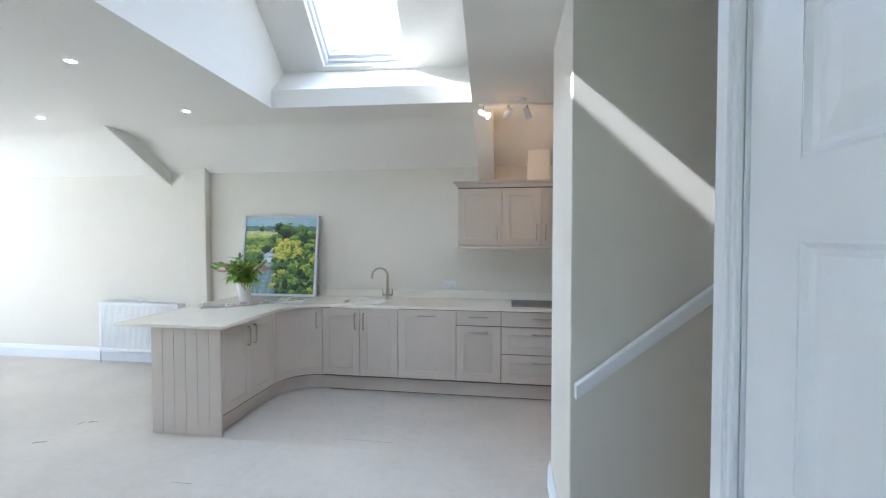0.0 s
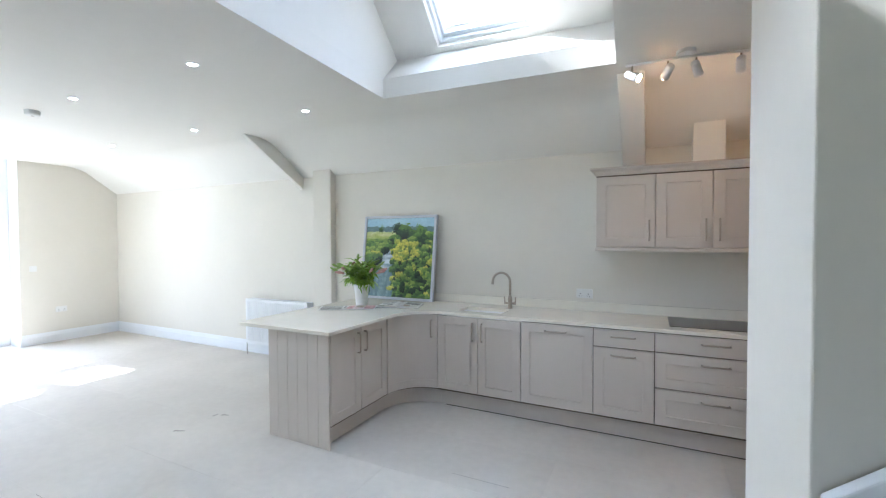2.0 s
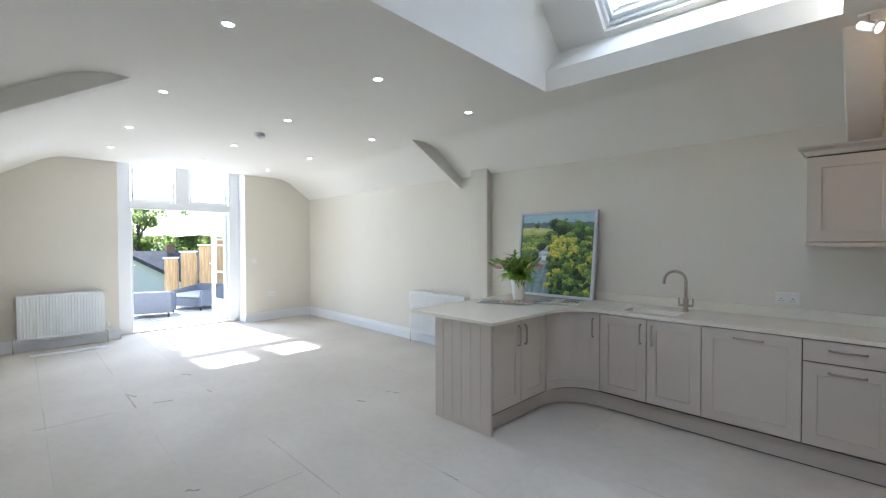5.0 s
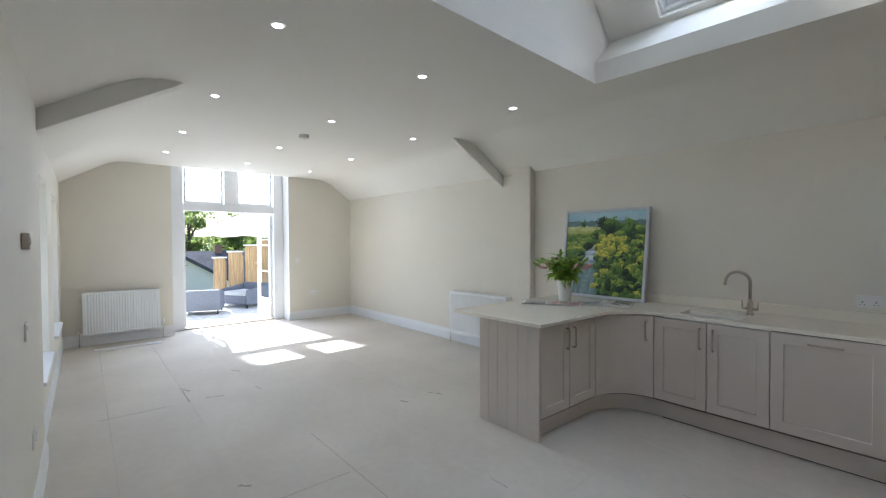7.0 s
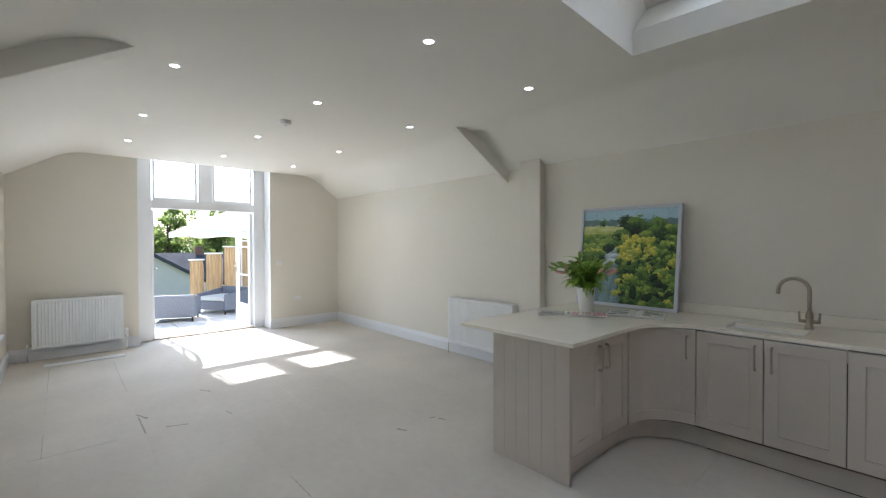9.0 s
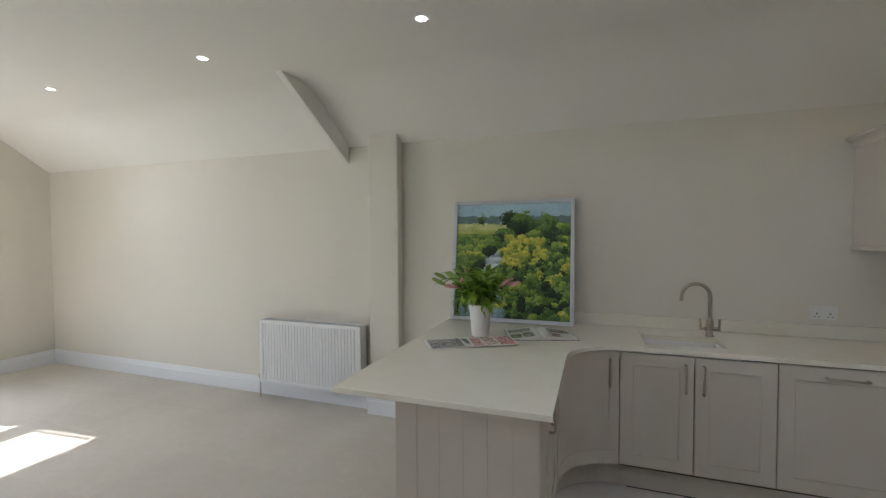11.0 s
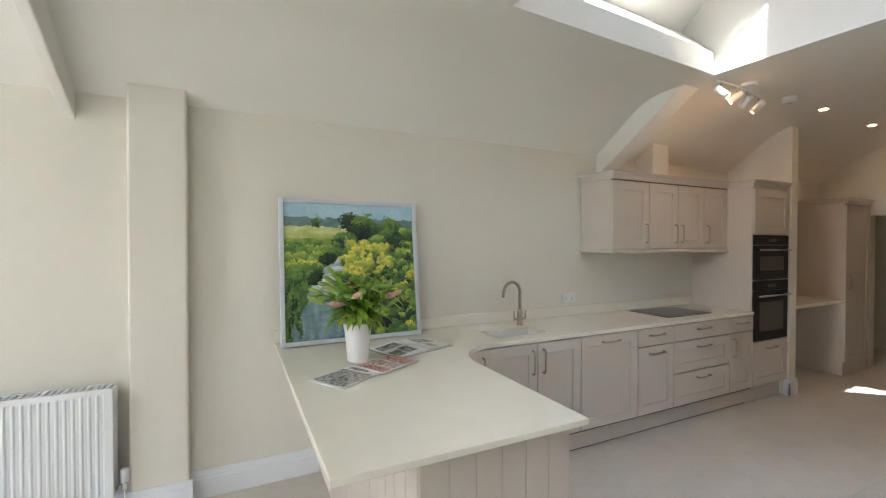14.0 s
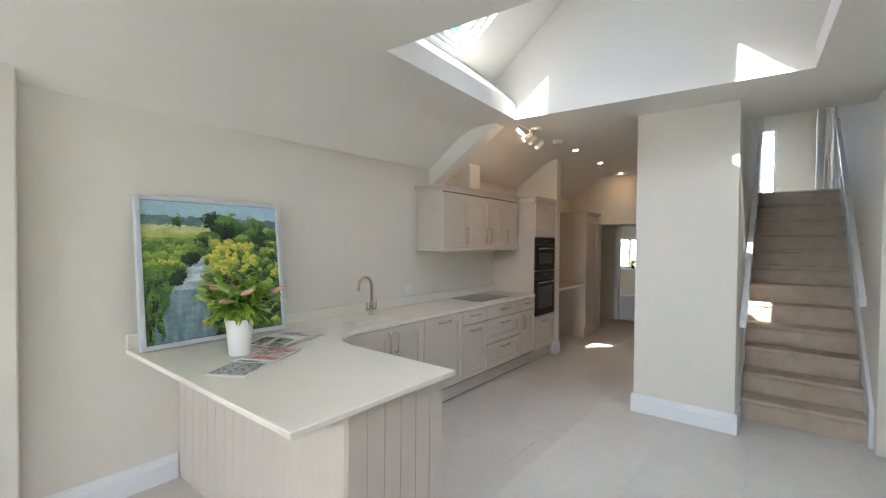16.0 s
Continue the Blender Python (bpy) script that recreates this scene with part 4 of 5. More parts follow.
# ---- radiators ----
def radiator(base, length, height, turn, label):
    """A double panel radiator with pressed flutes, its back towards the wall; length along local x, room side minus y."""
    r = thing("radiator", base, label, "radiator", "panel radiators")
    m = pose(*base, 0, 0, turn)
    h = length / 2
    bm = bmesh.new()
    pitch, depth = 0.0335, 0.0065
    n = int((length - 0.03) / pitch)
    x = -n * pitch / 2
    z0, z1 = 0.03, height - 0.03
    row = [(-h, 0)]
    for k in range(n):
        a = x + k * pitch
        row += [(a + 0.003, 0), (a + 0.009, depth), (a + pitch - 0.009, depth), (a + pitch - 0.003, 0)]
    row.append((h, 0))
    lines = []
    for z, on in ((0.0, 0), (z0 - 0.008, 0), (z0 + 0.008, 1), (z1 - 0.008, 1), (z1 + 0.008, 0), (height, 0)):
        lines.append([bm.verts.new((px, -0.062 - 0.009 + py * on, z)) for px, py in row])
    for a, b in zip(lines, lines[1:]):
        for k in range(len(row) - 1):
            bm.faces.new((a[k], a[k + 1], b[k + 1], b[k]))
    part("front_panel", moved(bm, m), RAD, r)
    part("back_panel", moved(boxes((-h, h, 0.028, 0.038, 0.0, height)), m), RAD, r)
    for s in (-1, 1):
        part("side_panel", moved(boxes((s * h - 0.004, s * h + 0.004, -0.07, 0.04, 0.01, height - 0.002), bevel=0.002), m), RAD, r)
    bm = bmesh.new()
    k = 0
    box(bm, -h, h, -0.072, -0.060, height - 0.003, height + 0.004)
    box(bm, -h, h, 0.026, 0.04, height - 0.003, height + 0.004)
    while -h + 0.02 + k * 0.03 < h - 0.02:
        a = -h + 0.02 + k * 0.03
        box(bm, a, a + 0.012, -0.060, 0.026, height - 0.006, height + 0.001)
        k += 1
    part("top_grille", moved(bm, m), RAD, r)
    for s in (-1, 1):
        bm = bmesh.new()
        xx = s * (h + 0.045)
        tube(bm, [(s * h, -0.02, 0.04), (xx, -0.02, 0.04)], 0.009, 10)
        tube(bm, [(xx, -0.02, 0.06), (xx, -0.02, -base[2])], 0.0075, 10)
        lathe(bm, (xx, -0.02, 0.02), [(0.012, 0), (0.014, 0.01), (0.014, 0.035), (0.01, 0.045)], 12)
        part("valve", moved(bm, m), CHROME, r, "small metal valve and pipe", smooth=True)
        if s > 0:
            bm = bmesh.new()
            lathe(bm, (xx, -0.02, 0.06), [(0.014, 0), (0.02, 0.008), (0.02, 0.07), (0.015, 0.078)], 16)
            part("thermostat_head", moved(bm, m), PLASTIC, r, "white ribbed valve head", smooth=True)
    for s in (-1, 1):
        part("wall_bracket", moved(boxes((s * (h - 0.12) - 0.02, s * (h - 0.12) + 0.02, 0.038, 0.075, 0.1, height - 0.1)), m), RAD, r)
    return r


radiator((-5.035, NORTH - 0.075, 0.17), 1.10, 0.60, 0, "white double panel radiator on the long wall")
radiator((WEST + 0.075, 1.10, 0.17), 0.93, 0.61, 90, "white double panel radiator beside the french doors")

# ---- ceiling fittings ----
def downlight(x, y, lens=LAMP):
    d = thing("downlight", (x, y, CEILING), "lit round recessed downlight with a white rim", "downlight", "recessed downlights")
    bm = bmesh.new()
    lathe(bm, (x, y, CEILING), [(0.028, -0.001), (0.030, -0.006), (0.037, -0.005), (0.040, 0.0), (0.028, 0.0)], 28)
    part("rim", bm, TRIM, d, smooth=True)
    bm = bmesh.new()
    lathe(bm, (x, y, CEILING), [(0.001, -0.0025), (0.0275, -0.0025), (0.0275, -0.0005), (0.001, -0.0005)], 28)
    part("lens", bm, lens, d, "bright lamp lens")


for x, y in ((-3.29, 1.53), (-4.82, 1.53), (-6.36, 1.53), (-7.72, 1.54), (-3.37, 2.63), (-4.91, 2.63), (-6.50, 2.65), (-7.95, 2.66), (-3.45, 3.75), (-5.00, 3.73), (-6.63, 3.76), (-8.10, 3.74)):
    downlight(x, y)
for x, y in ((0.83, 3.93), (1.90, 3.97), (3.05, 4.01)):
    downlight(x, y, LAMP_K)


def alarm(x, y, r, label):
    a = thing("smoke_alarm", (x, y, CEILING), label, "smoke alarm", "ceiling alarms")
    bm = bmesh.new()
    lathe(bm, (x, y, CEILING), [(r * 0.4, -0.046), (r * 0.85, -0.044), (r, -0.034), (r, -0.014), (r * 1.04, -0.012), (r * 1.04, 0.0)][::1], 32)
    part("case", bm, PLASTIC, a, smooth=False)
    bm = bmesh.new()
    lathe(bm, (x, y, CEILING - 0.047), [(0.012, -0.002), (0.012, 0.0), (0.001, 0.001)], 16)
    part("button", bm, STEEL, a)


alarm(-5.65, 2.64, 0.055, "white round smoke alarm with a grey button")
alarm(0.21, 3.90, 0.055, "white round heat alarm on the kitchen ceiling")

track = thing("spotlight_bar", (-0.42, 3.87, CEILING), "white ceiling bar with four swivel spotlights", "spotlight")
bm = bmesh.new()
lathe(bm, (-0.42, 3.87, CEILING), [(0.05, -0.022), (0.055, -0.018), (0.055, 0.0)], 28)
part("canopy", bm, PLASTIC, track)
bm = bmesh.new()
tube(bm, [(-0.77, 3.89, CEILING - 0.03), (-0.42, 3.90, CEILING - 0.026), (-0.08, 3.96, CEILING - 0.03)], 0.009, 10)
part("bar", bm, PLASTIC, track, smooth=True)
for x, y, aim in ((-0.73, 3.89, (0.55, -0.25, -0.35)), (-0.52, 3.90, (-0.35, 0.75, -0.5)), (-0.36, 3.92, (0.3, 0.8, -0.6)), (-0.12, 3.96, (0.1, 0.8, -0.6))):
    p, d = Vector((x, y, CEILING - 0.10)), Vector(aim).normalized()
    bm = bmesh.new()
    tube(bm, [(x, y, CEILING - 0.035), (x, y, CEILING - 0.09)], 0.006, 8)
    part("stem", bm, STEEL, track)
    bm = bmesh.new()
    tube(bm, [p - d * 0.045, p - d * 0.04, p + d * 0.03, p + d * 0.052], 0.026, 20, radii=[0.02, 0.025, 0.027, 0.029])
    head = part("head", bm, PLASTIC, track, "white cylindrical lamp head", smooth=True)
    bm = bmesh.new()
    tube(bm, [p + d * 0.0525, p + d * 0.055], 0.025, 18)
    part("bulb", bm, LAMP_WARM, head, "lit warm bulb")


# ---- switches and sockets ----
def plate(x, y, z, way, wide, high, label, category, kind="socket"):
    """A wall plate; way is the direction off the wall."""
    p = thing("wall_plate", (x, y, z), label, category, "wall plates")
    turn = math.degrees(math.atan2(way[1], way[0])) + 90
    m = pose(x, y, z, 0, 0, turn)
    part("plate", moved(boxes((-wide / 2, wide / 2, -0.009, 0.0, -high / 2, high / 2), bevel=0.003), m), PLASTIC, p)
    n = 2 if wide > 0.12 else 1
    for k in range(n):
        cx = (k - (n - 1) / 2) * 0.07
        part("rocker", moved(boxes((cx - 0.007, cx + 0.007, -0.0125, -0.009, 0.005, 0.028), bevel=0.002), m), PLASTIC, p)
        if kind == "socket":
            part("pin_holes", moved(boxes((cx - 0.004, cx + 0.004, -0.0096, -0.0089, -0.008, 0.0), (cx - 0.014, cx - 0.008, -0.0096, -0.0089, -0.026, -0.021), (cx + 0.008, cx + 0.014, -0.0096, -0.0089, -0.026, -0.021)), m), GAP, p)


plate(-1.17, NORTH, 1.06, (0, -1), 0.146, 0.086, "white double socket above the worktop", "socket")
plate(WEST, 3.82, 1.15, (1, 0), 0.086, 0.086, "white light switch beside the french doors", "switch", "switch")
plate(WEST, 4.15, 0.50, (1, 0), 0.146, 0.086, "white double socket low on the end wall", "socket")
plate(-3.7, SOUTH + 0.035, 1.08, (0, 1), 0.086, 0.086, "brushed light switch on the south pier", "switch", "switch")
plate(-4.0, SOUTH + 0.035, 0.45, (0, 1), 0.146, 0.086, "white double socket low on the south pier", "socket")
th = thing("room_thermostat", (-3.65, SOUTH + 0.035, 1.52), "brushed grey room thermostat on the wall", "thermostat")
part("case", boxes((-3.69, -3.61, SOUTH + 0.035, SOUTH + 0.065, 1.48, 1.56), bevel=0.004), STEEL, th)
part("dial", boxes((-3.67, -3.63, SOUTH + 0.065, SOUTH + 0.07, 1.50, 1.54), bevel=0.002), PLASTIC, th)

# ---- things on the peninsula ----
def paint(name, colour, second):
    return mat(name, colour, 0.45, vary=0.06, scale=40, second=second, bump=0.3, bump_scale=300)


INKS = (("sky", (0.36, 0.56, 0.66), (0.55, 0.72, 0.78)), ("hill", (0.12, 0.20, 0.21), (0.20, 0.30, 0.27)), ("field", (0.42, 0.50, 0.10), (0.86, 0.85, 0.48)), ("dark", (0.003, 0.010, 0.006), (0.04, 0.09, 0.03)),
        ("green", (0.018, 0.055, 0.022), (0.19, 0.34, 0.06)), ("light_green", (0.06, 0.16, 0.03), (0.46, 0.58, 0.10)), ("yellow", (0.16, 0.25, 0.03), (0.92, 0.82, 0.12)), ("water", (0.22, 0.32, 0.36), (0.72, 0.80, 0.84)), ("deep_water", (0.10, 0.19, 0.20), (0.34, 0.46, 0.50)))
SHADES = 7
PAINTS = []
for name, lo, hi in INKS:
    for k in range(SHADES):
        c = tuple(p + (q - p) * (k / (SHADES - 1)) ** 1.3 for p, q in zip(lo, hi))
        PAINTS.append(paint("paint_" + name, c, tuple(min(1, v * 1.1) for v in c)))


def river(v):
    """Middle and half width of the river at height v up the canvas."""
    low = max(0.0, (0.63 - v) / 0.63)
    return 0.425 - 0.20 * low ** 0.6 + 0.015 * math.sin(v * 31), 0.028 + 0.19 * low ** 0.85


def bushes(r):
    """Clumps of foliage, the far ones first: middle, radii and ink."""
    out = [(0.225, 0.868, 0.055, 0.046, 4), (0.49, 0.87, 0.10, 0.09, 3), (0.61, 0.835, 0.12, 0.115, 4), (0.55, 0.79, 0.10, 0.07, 3), (0.82, 0.82, 0.115, 0.10, 4), (0.78, 0.77, 0.07, 0.05, 4), (0.97, 0.76, 0.07, 0.07, 4), (0.92, 0.795, 0.035, 0.035, 5),
           (0.44, 0.735, 0.085, 0.055, 4), (0.40, 0.69, 0.06, 0.05, 3), (0.87, 0.70, 0.08, 0.06, 3), (0.70, 0.73, 0.07, 0.04, 5)]
    near = []
    for k in range(46):
        v = r.uniform(0.42, 0.69)
        u = r.uniform(0.0, max(0.05, river(v)[0] - river(v)[1] + 0.01))
        edge = u / max(0.05, river(v)[0] - river(v)[1])
        near.append((u, v, r.uniform(0.03, 0.07), r.uniform(0.03, 0.05), 3 if edge > 0.75 and r.random() < 0.7 else 4 if r.random() < 0.45 or v < 0.52 else 5 if r.random() < 0.75 else 6))
    for k in range(190):
        v = r.uniform(0.0, 0.72)
        left = river(v)[0] + river(v)[1]
        u = r.uniform(left - 0.01, 1.0)
        gold = (u - 0.58) ** 2 / 0.05 + (v - 0.57) ** 2 / 0.020 < 1 or (u - 0.9) ** 2 / 0.008 + (v - 0.32) ** 2 / 0.004 < 1
        q = r.random()
        ink = (6 if q < 0.70 else 5 if q < 0.92 else 4) if gold else (3 if q < 0.42 else 4 if q < 0.74 else 5 if q < 0.93 else 6)
        near.append((u, v, r.uniform(0.018, 0.065), r.uniform(0.016, 0.05), ink))
    for k in range(16):
        near.append((r.uniform(0.0, 0.11), r.uniform(0.0, 0.4), r.uniform(0.008, 0.016), r.uniform(0.04, 0.08), 4 if r.random() < 0.6 else 3))
    return out + sorted(near, key=lambda c: -c[1])


CLUMPS = bushes(random.Random(12))


def landscape(u, v, r):
    """Which paint lies at u across and v up the canvas, and how light it is."""
    ragged_edge = 0.5 * noise.noise((u * 24, v * 24, 3.3)) + 0.4 * noise.noise((u * 80, v * 80, 1.3)) + r.uniform(-0.25, 0.25)
    for cu, cv, ru, rv, ink in reversed(CLUMPS):
        if ((u - cu) / ru) ** 2 + ((v - cv) / rv) ** 2 + ragged_edge < 1:
            tone = 0.45 + (0.34 if cv < 0.74 else 0.5) * (v - cv) / rv - 0.14 * (u - cu) / ru + 0.3 * noise.noise((u * 34, v * 34, 1.0)) + r.uniform(-0.12, 0.12)
            return ink, tone
    mid, half = river(v)
    if v < 0.64 and abs(u - mid) < half:
        streak = noise.noise((u * 7, v * 34, 5.0))
        if v > 0.36:
            return 7, 0.60 + 0.7 * streak - 0.3 * (abs(u - mid) / half) ** 2
        return 8, 0.60 + 0.5 * noise.noise((u * 26, v * 5, 5.0)) + 0.25 * streak - 0.3 * (abs(u - mid) / half) ** 3
    if v > 0.892:
        return 0, 0.45 + 0.35 * noise.noise((u * 5, v * 9, 0.0)) + 1.2 * (v - 0.95)
    if v > 0.835 + 0.008 * noise.noise((u * 7, 2, 0)):
        return 1, 0.5 + 0.5 * noise.noise((u * 9, v * 30, 0.0))
    if v > 0.74 and u < 0.46:
        return 2, 0.45 + 5.0 * (v - 0.79) + 0.3 * noise.noise((u * 9, v * 30, 4.0))
    if u < mid:
        return (5 if v > 0.5 else 4), 0.5 + 0.5 * noise.noise((u * 14, v * 14, 4.0))
    return 4, 0.42 + 0.5 * noise.noise((u * 14, v * 14, 6.0))


def painting():
    """A square landscape on canvas in a pale frame, leaning on the wall from the worktop."""
    w, h, d = 0.94, 0.945, 0.045
    lean = math.degrees(math.atan2(0.125, 0.93))
    m = pose(-3.165, 4.772, WT1 + 0.0065, -lean, 0, 0.4)
    art = thing("framed_painting", tuple(m.translation), "square river landscape painting in a pale frame against the wall", "painting")
    f = 0.028
    for s in ((-w / 2, -w / 2 + f, 0, h), (w / 2 - f, w / 2, 0, h), (-w / 2 + f, w / 2 - f, 0, f), (-w / 2 + f, w / 2 - f, h - f, h)):
        part("frame_side", moved(boxes((s[0], s[1], 0.0, d, s[2], s[3]), bevel=0.004), m), FRAME, art)
    part("canvas", moved(boxes((-w / 2 + f + 0.001, w / 2 - f - 0.001, 0.014, d - 0.01, f + 0.001, h - f - 0.001)), m), PAINTS[4 * SHADES + 2], art)
    r = random.Random(7)
    bm = bmesh.new()
    iw, ih = w - 2 * f - 0.004, h - 2 * f - 0.004
    n = 150
    for i in range(n):
        for j in range(n):
            u, v = min(max((i + r.random()) / n, 0), 1), min(max((j + r.random()) / n, 0), 1)
            k, tone = landscape(u, v, r)
            shade = min(SHADES - 1, max(0, int((tone + r.uniform(-0.07, 0.07)) * SHADES)))
            a = r.uniform(-0.25, 0.25) if k in (0, 1, 2, 7) else r.uniform(-1.5, 1.5)
            l, t = (r.uniform(0.006, 0.012), r.uniform(0.003, 0.006)) if k not in (0, 1) else (r.uniform(0.02, 0.04), r.uniform(0.008, 0.012))
            cx, cz = (u - 0.5) * iw, f + 0.002 + v * ih
            y = 0.0135 - r.uniform(0.0, 0.0022)
            pts = []
            for px, pz in ((-l, -t * 0.5), (-l * 0.4, -t), (l * 0.6, -t * 0.9), (l, 0), (l * 0.5, t), (-l * 0.6, t * 0.8)):
                x, z = cx + px * math.cos(a) - pz * math.sin(a), cz + px * math.sin(a) + pz * math.cos(a)
                pts.append(bm.verts.new((min(max(x, -iw / 2), iw / 2), y, min(max(z, f + 0.002), f + 0.002 + ih))))
            try:
                bm.faces.new(pts).material_index = k * SHADES + shade
            except ValueError:
                pass
    ob = part("brushwork", moved(bm, m), PAINTS, art, "green and yellow river landscape in oils")
    tagged(ob, kind="stuff")


painting()


def lilies():
    """A fluted white vase of lilies in bud."""
    cx, cy = -3.275, 4.33
    v = thing("flower_vase", (cx, cy, WT1), "fluted white vase of pink lilies in bud on the worktop", "vase")
    bm = bmesh.new()
    prof = [(1.12 * q, 1.03 * e) for q, e in [(0.030, 0.0), (0.047, 0.0), (0.051, 0.006), (0.054, 0.05), (0.058, 0.10), (0.064, 0.16), (0.070, 0.198), (0.073, 0.207), (0.070, 0.207), (0.060, 0.19), (0.052, 0.14), (0.046, 0.06)]]
    lathe(bm, (cx, cy, WT1 + 0.0005), prof, 56, 0.012)
    part("pot", bm, PORCELAIN, v, smooth=True)
    r = random.Random(3)
    leaves, stems, buds = bmesh.new(), bmesh.new(), []

    def leaf(bm, p, d, up, length, width):
        side = d.cross(up).normalized()
        rows = []
        for k in range(6):
            s = k / 5
            c = p + d * length * s + up * (0.35 * length * (s - s * s * 1.7))
            wd = width * math.sin(math.pi * (0.08 + 0.92 * s) ** 0.8) if s < 1 else 0.0005
            rows.append([bm.verts.new(c - side * wd + up * wd * 0.35), bm.verts.new(c), bm.verts.new(c + side * wd + up * wd * 0.35)])
        for a, b in zip(rows, rows[1:]):
            for k in range(2):
                bm.faces.new((a[k], a[k + 1], b[k + 1], b[k]))
    for i in range(13):
        a = 2 * math.pi * i / 13 + r.uniform(-0.3, 0.3)
        reach = r.uniform(0.05, 0.25)
        top = Vector((cx + math.cos(a) * reach, cy + math.sin(a) * reach, WT1 + r.uniform(0.33, 0.48) - 0.25 * max(0, reach - 0.15)))
        low = Vector((cx + math.cos(a) * 0.02, cy + math.sin(a) * 0.02, WT1 + 0.15))
        mid = low.lerp(top, 0.5) + Vector((0, 0, 0.03))
        path = [low, low.lerp(mid, 0.5) + Vector((0, 0, 0.01)), mid, mid.lerp(top, 0.6), top]
        tube(stems, path, 0.0035, 6)
        for k in range(19):
            s = r.uniform(0.05, 1.0)
            p = path[2].lerp(top, (s - 0.4) / 0.6) if s > 0.4 else path[1].lerp(path[2], s / 0.4)
            b = r.uniform(0, 2 * math.pi)
            d = Vector((math.cos(b), math.sin(b), r.uniform(-0.55, 0.5) if s < 0.45 else r.uniform(-0.15, 1.1))).normalized()
            up = (Vector((0, 0, 1)) - d * d.z).normalized()
            leaf(leaves, p, d, up, r.uniform(0.10, 0.17), r.uniform(0.015, 0.024))
        for k in range(r.choice((2, 2, 3))):
            b = a + r.uniform(-1.2, 1.2)
            d = Vector((math.cos(b), math.sin(b), r.uniform(0.0, 0.8))).normalized()
            p0 = top - Vector((0, 0, r.uniform(0, 0.07)))
            tube(stems, [p0, p0 + d * 0.035], 0.0025, 6)
            buds.append((p0 + d * 0.035, d, r.uniform(0.08, 0.115), r.random()))
    part("stems", stems, LEAF_PALE, v)
    tagged(part("leaves", leaves, LEAF, v, smooth=True), kind="stuff")
    for p, d, l, q in buds:
        bm = bmesh.new()
        tube(bm, [p, p + d * l * 0.15, p + d * l * 0.5, p + d * l * 0.85, p + d * l], 0.01, 8, radii=[0.004, 0.010, 0.0145, 0.011, 0.002])
        part("bud", bm, PINK if q < 0.42 else LEAF_PALE, v, "pink lily bud" if q < 0.42 else "green lily bud", smooth=True)
    for dx, dy, dz in ((-0.045, -0.06, 0.43), (0.02, 0.05, 0.40)):
        bm = bmesh.new()
        for k in range(26):
            a, e = r.uniform(0, 6.283), r.uniform(-0.6, 1.2)
            d = Vector((math.cos(a) * math.cos(e), math.sin(a) * math.cos(e), math.sin(e)))
            c = Vector((cx + dx, cy + dy, WT1 + dz))
            leaf(bm, c + d * 0.004, d, (Vector((0.1, 0, 1)) - d * d.z).normalized(), 0.022, 0.008)
        part("red_flower", bm, RED, v, "dark red flower head", smooth=True)


lilies()

def printed(name, *colours):
    """A printed picture: blotches of a few inks."""
    m, nt, b = nodes_of(name)
    n, l = nt.nodes, nt.links
    tc, tx, ramp = n.new('ShaderNodeTexCoord'), n.new('ShaderNodeTexNoise'), n.new('ShaderNodeValToRGB')
    tx.inputs['Scale'].default_value, tx.inputs['Detail'].default_value = 38, 5
    l.new(tc.outputs['Object'], tx.inputs[0]), l.new(tx.outputs[0], ramp.inputs[0]), l.new(ramp.outputs[0], b.inputs['Base Color'])
    while len(ramp.color_ramp.elements) < len(colours):
        ramp.color_ramp.elements.new(0.5)
    for k, c in enumerate(colours):
        e = ramp.color_ramp.elements[k]
        e.position, e.color = 0.37 + 0.26 * k / (len(colours) - 1), (*c, 1)
    b.inputs['Roughness'].default_value = 0.3
    return m


INK = [printed("ink_grey", (0.05, 0.05, 0.05), (0.20, 0.19, 0.18), (0.50, 0.49, 0.47), (0.12, 0.10, 0.08)), printed("ink_red", (0.45, 0.05, 0.06), (0.70, 0.50, 0.48), (0.55, 0.12, 0.14), (0.12, 0.10, 0.08)), printed("ink_brown", (0.10, 0.06, 0.03), (0.42, 0.28, 0.18), (0.62, 0.55, 0.45)),
       printed("ink_green", (0.04, 0.06, 0.02), (0.25, 0.28, 0.16), (0.5, 0.5, 0.42)), printed("ink_pink", (0.66, 0.35, 0.34), (0.72, 0.66, 0.62), (0.4, 0.14, 0.14))]


def magazine(x, y, turn, z, w, h, thick, patches, label):
    m = pose(x, y, z, 0, 0, turn)
    g = thing("magazine", (x, y, z), label, "magazine", "magazines on the worktop")
    part("pages", moved(boxes((-w / 2 + 0.002, w / 2 - 0.002, -h / 2 + 0.002, h / 2 - 0.002, 0.0007, thick - 0.0006)), m), PAPER, g)
    part("cover", moved(boxes((-w / 2, w / 2, -h / 2, h / 2, thick - 0.0006, thick), (-w / 2, w / 2, -h / 2, h / 2, 0.0, 0.0006), (-w / 2 - 0.0006, -w / 2, -h / 2, h / 2, 0.0, thick), bevel=0.0002, segments=1), m), PAPER, g, "glossy printed cover")
    for a, b, c, d, k in patches:
        part("picture", moved(boxes((-w / 2 + a * w, -w / 2 + b * w, -h / 2 + c * h, -h / 2 + d * h, thick, thick + 0.0004)), m), INK[k], g)


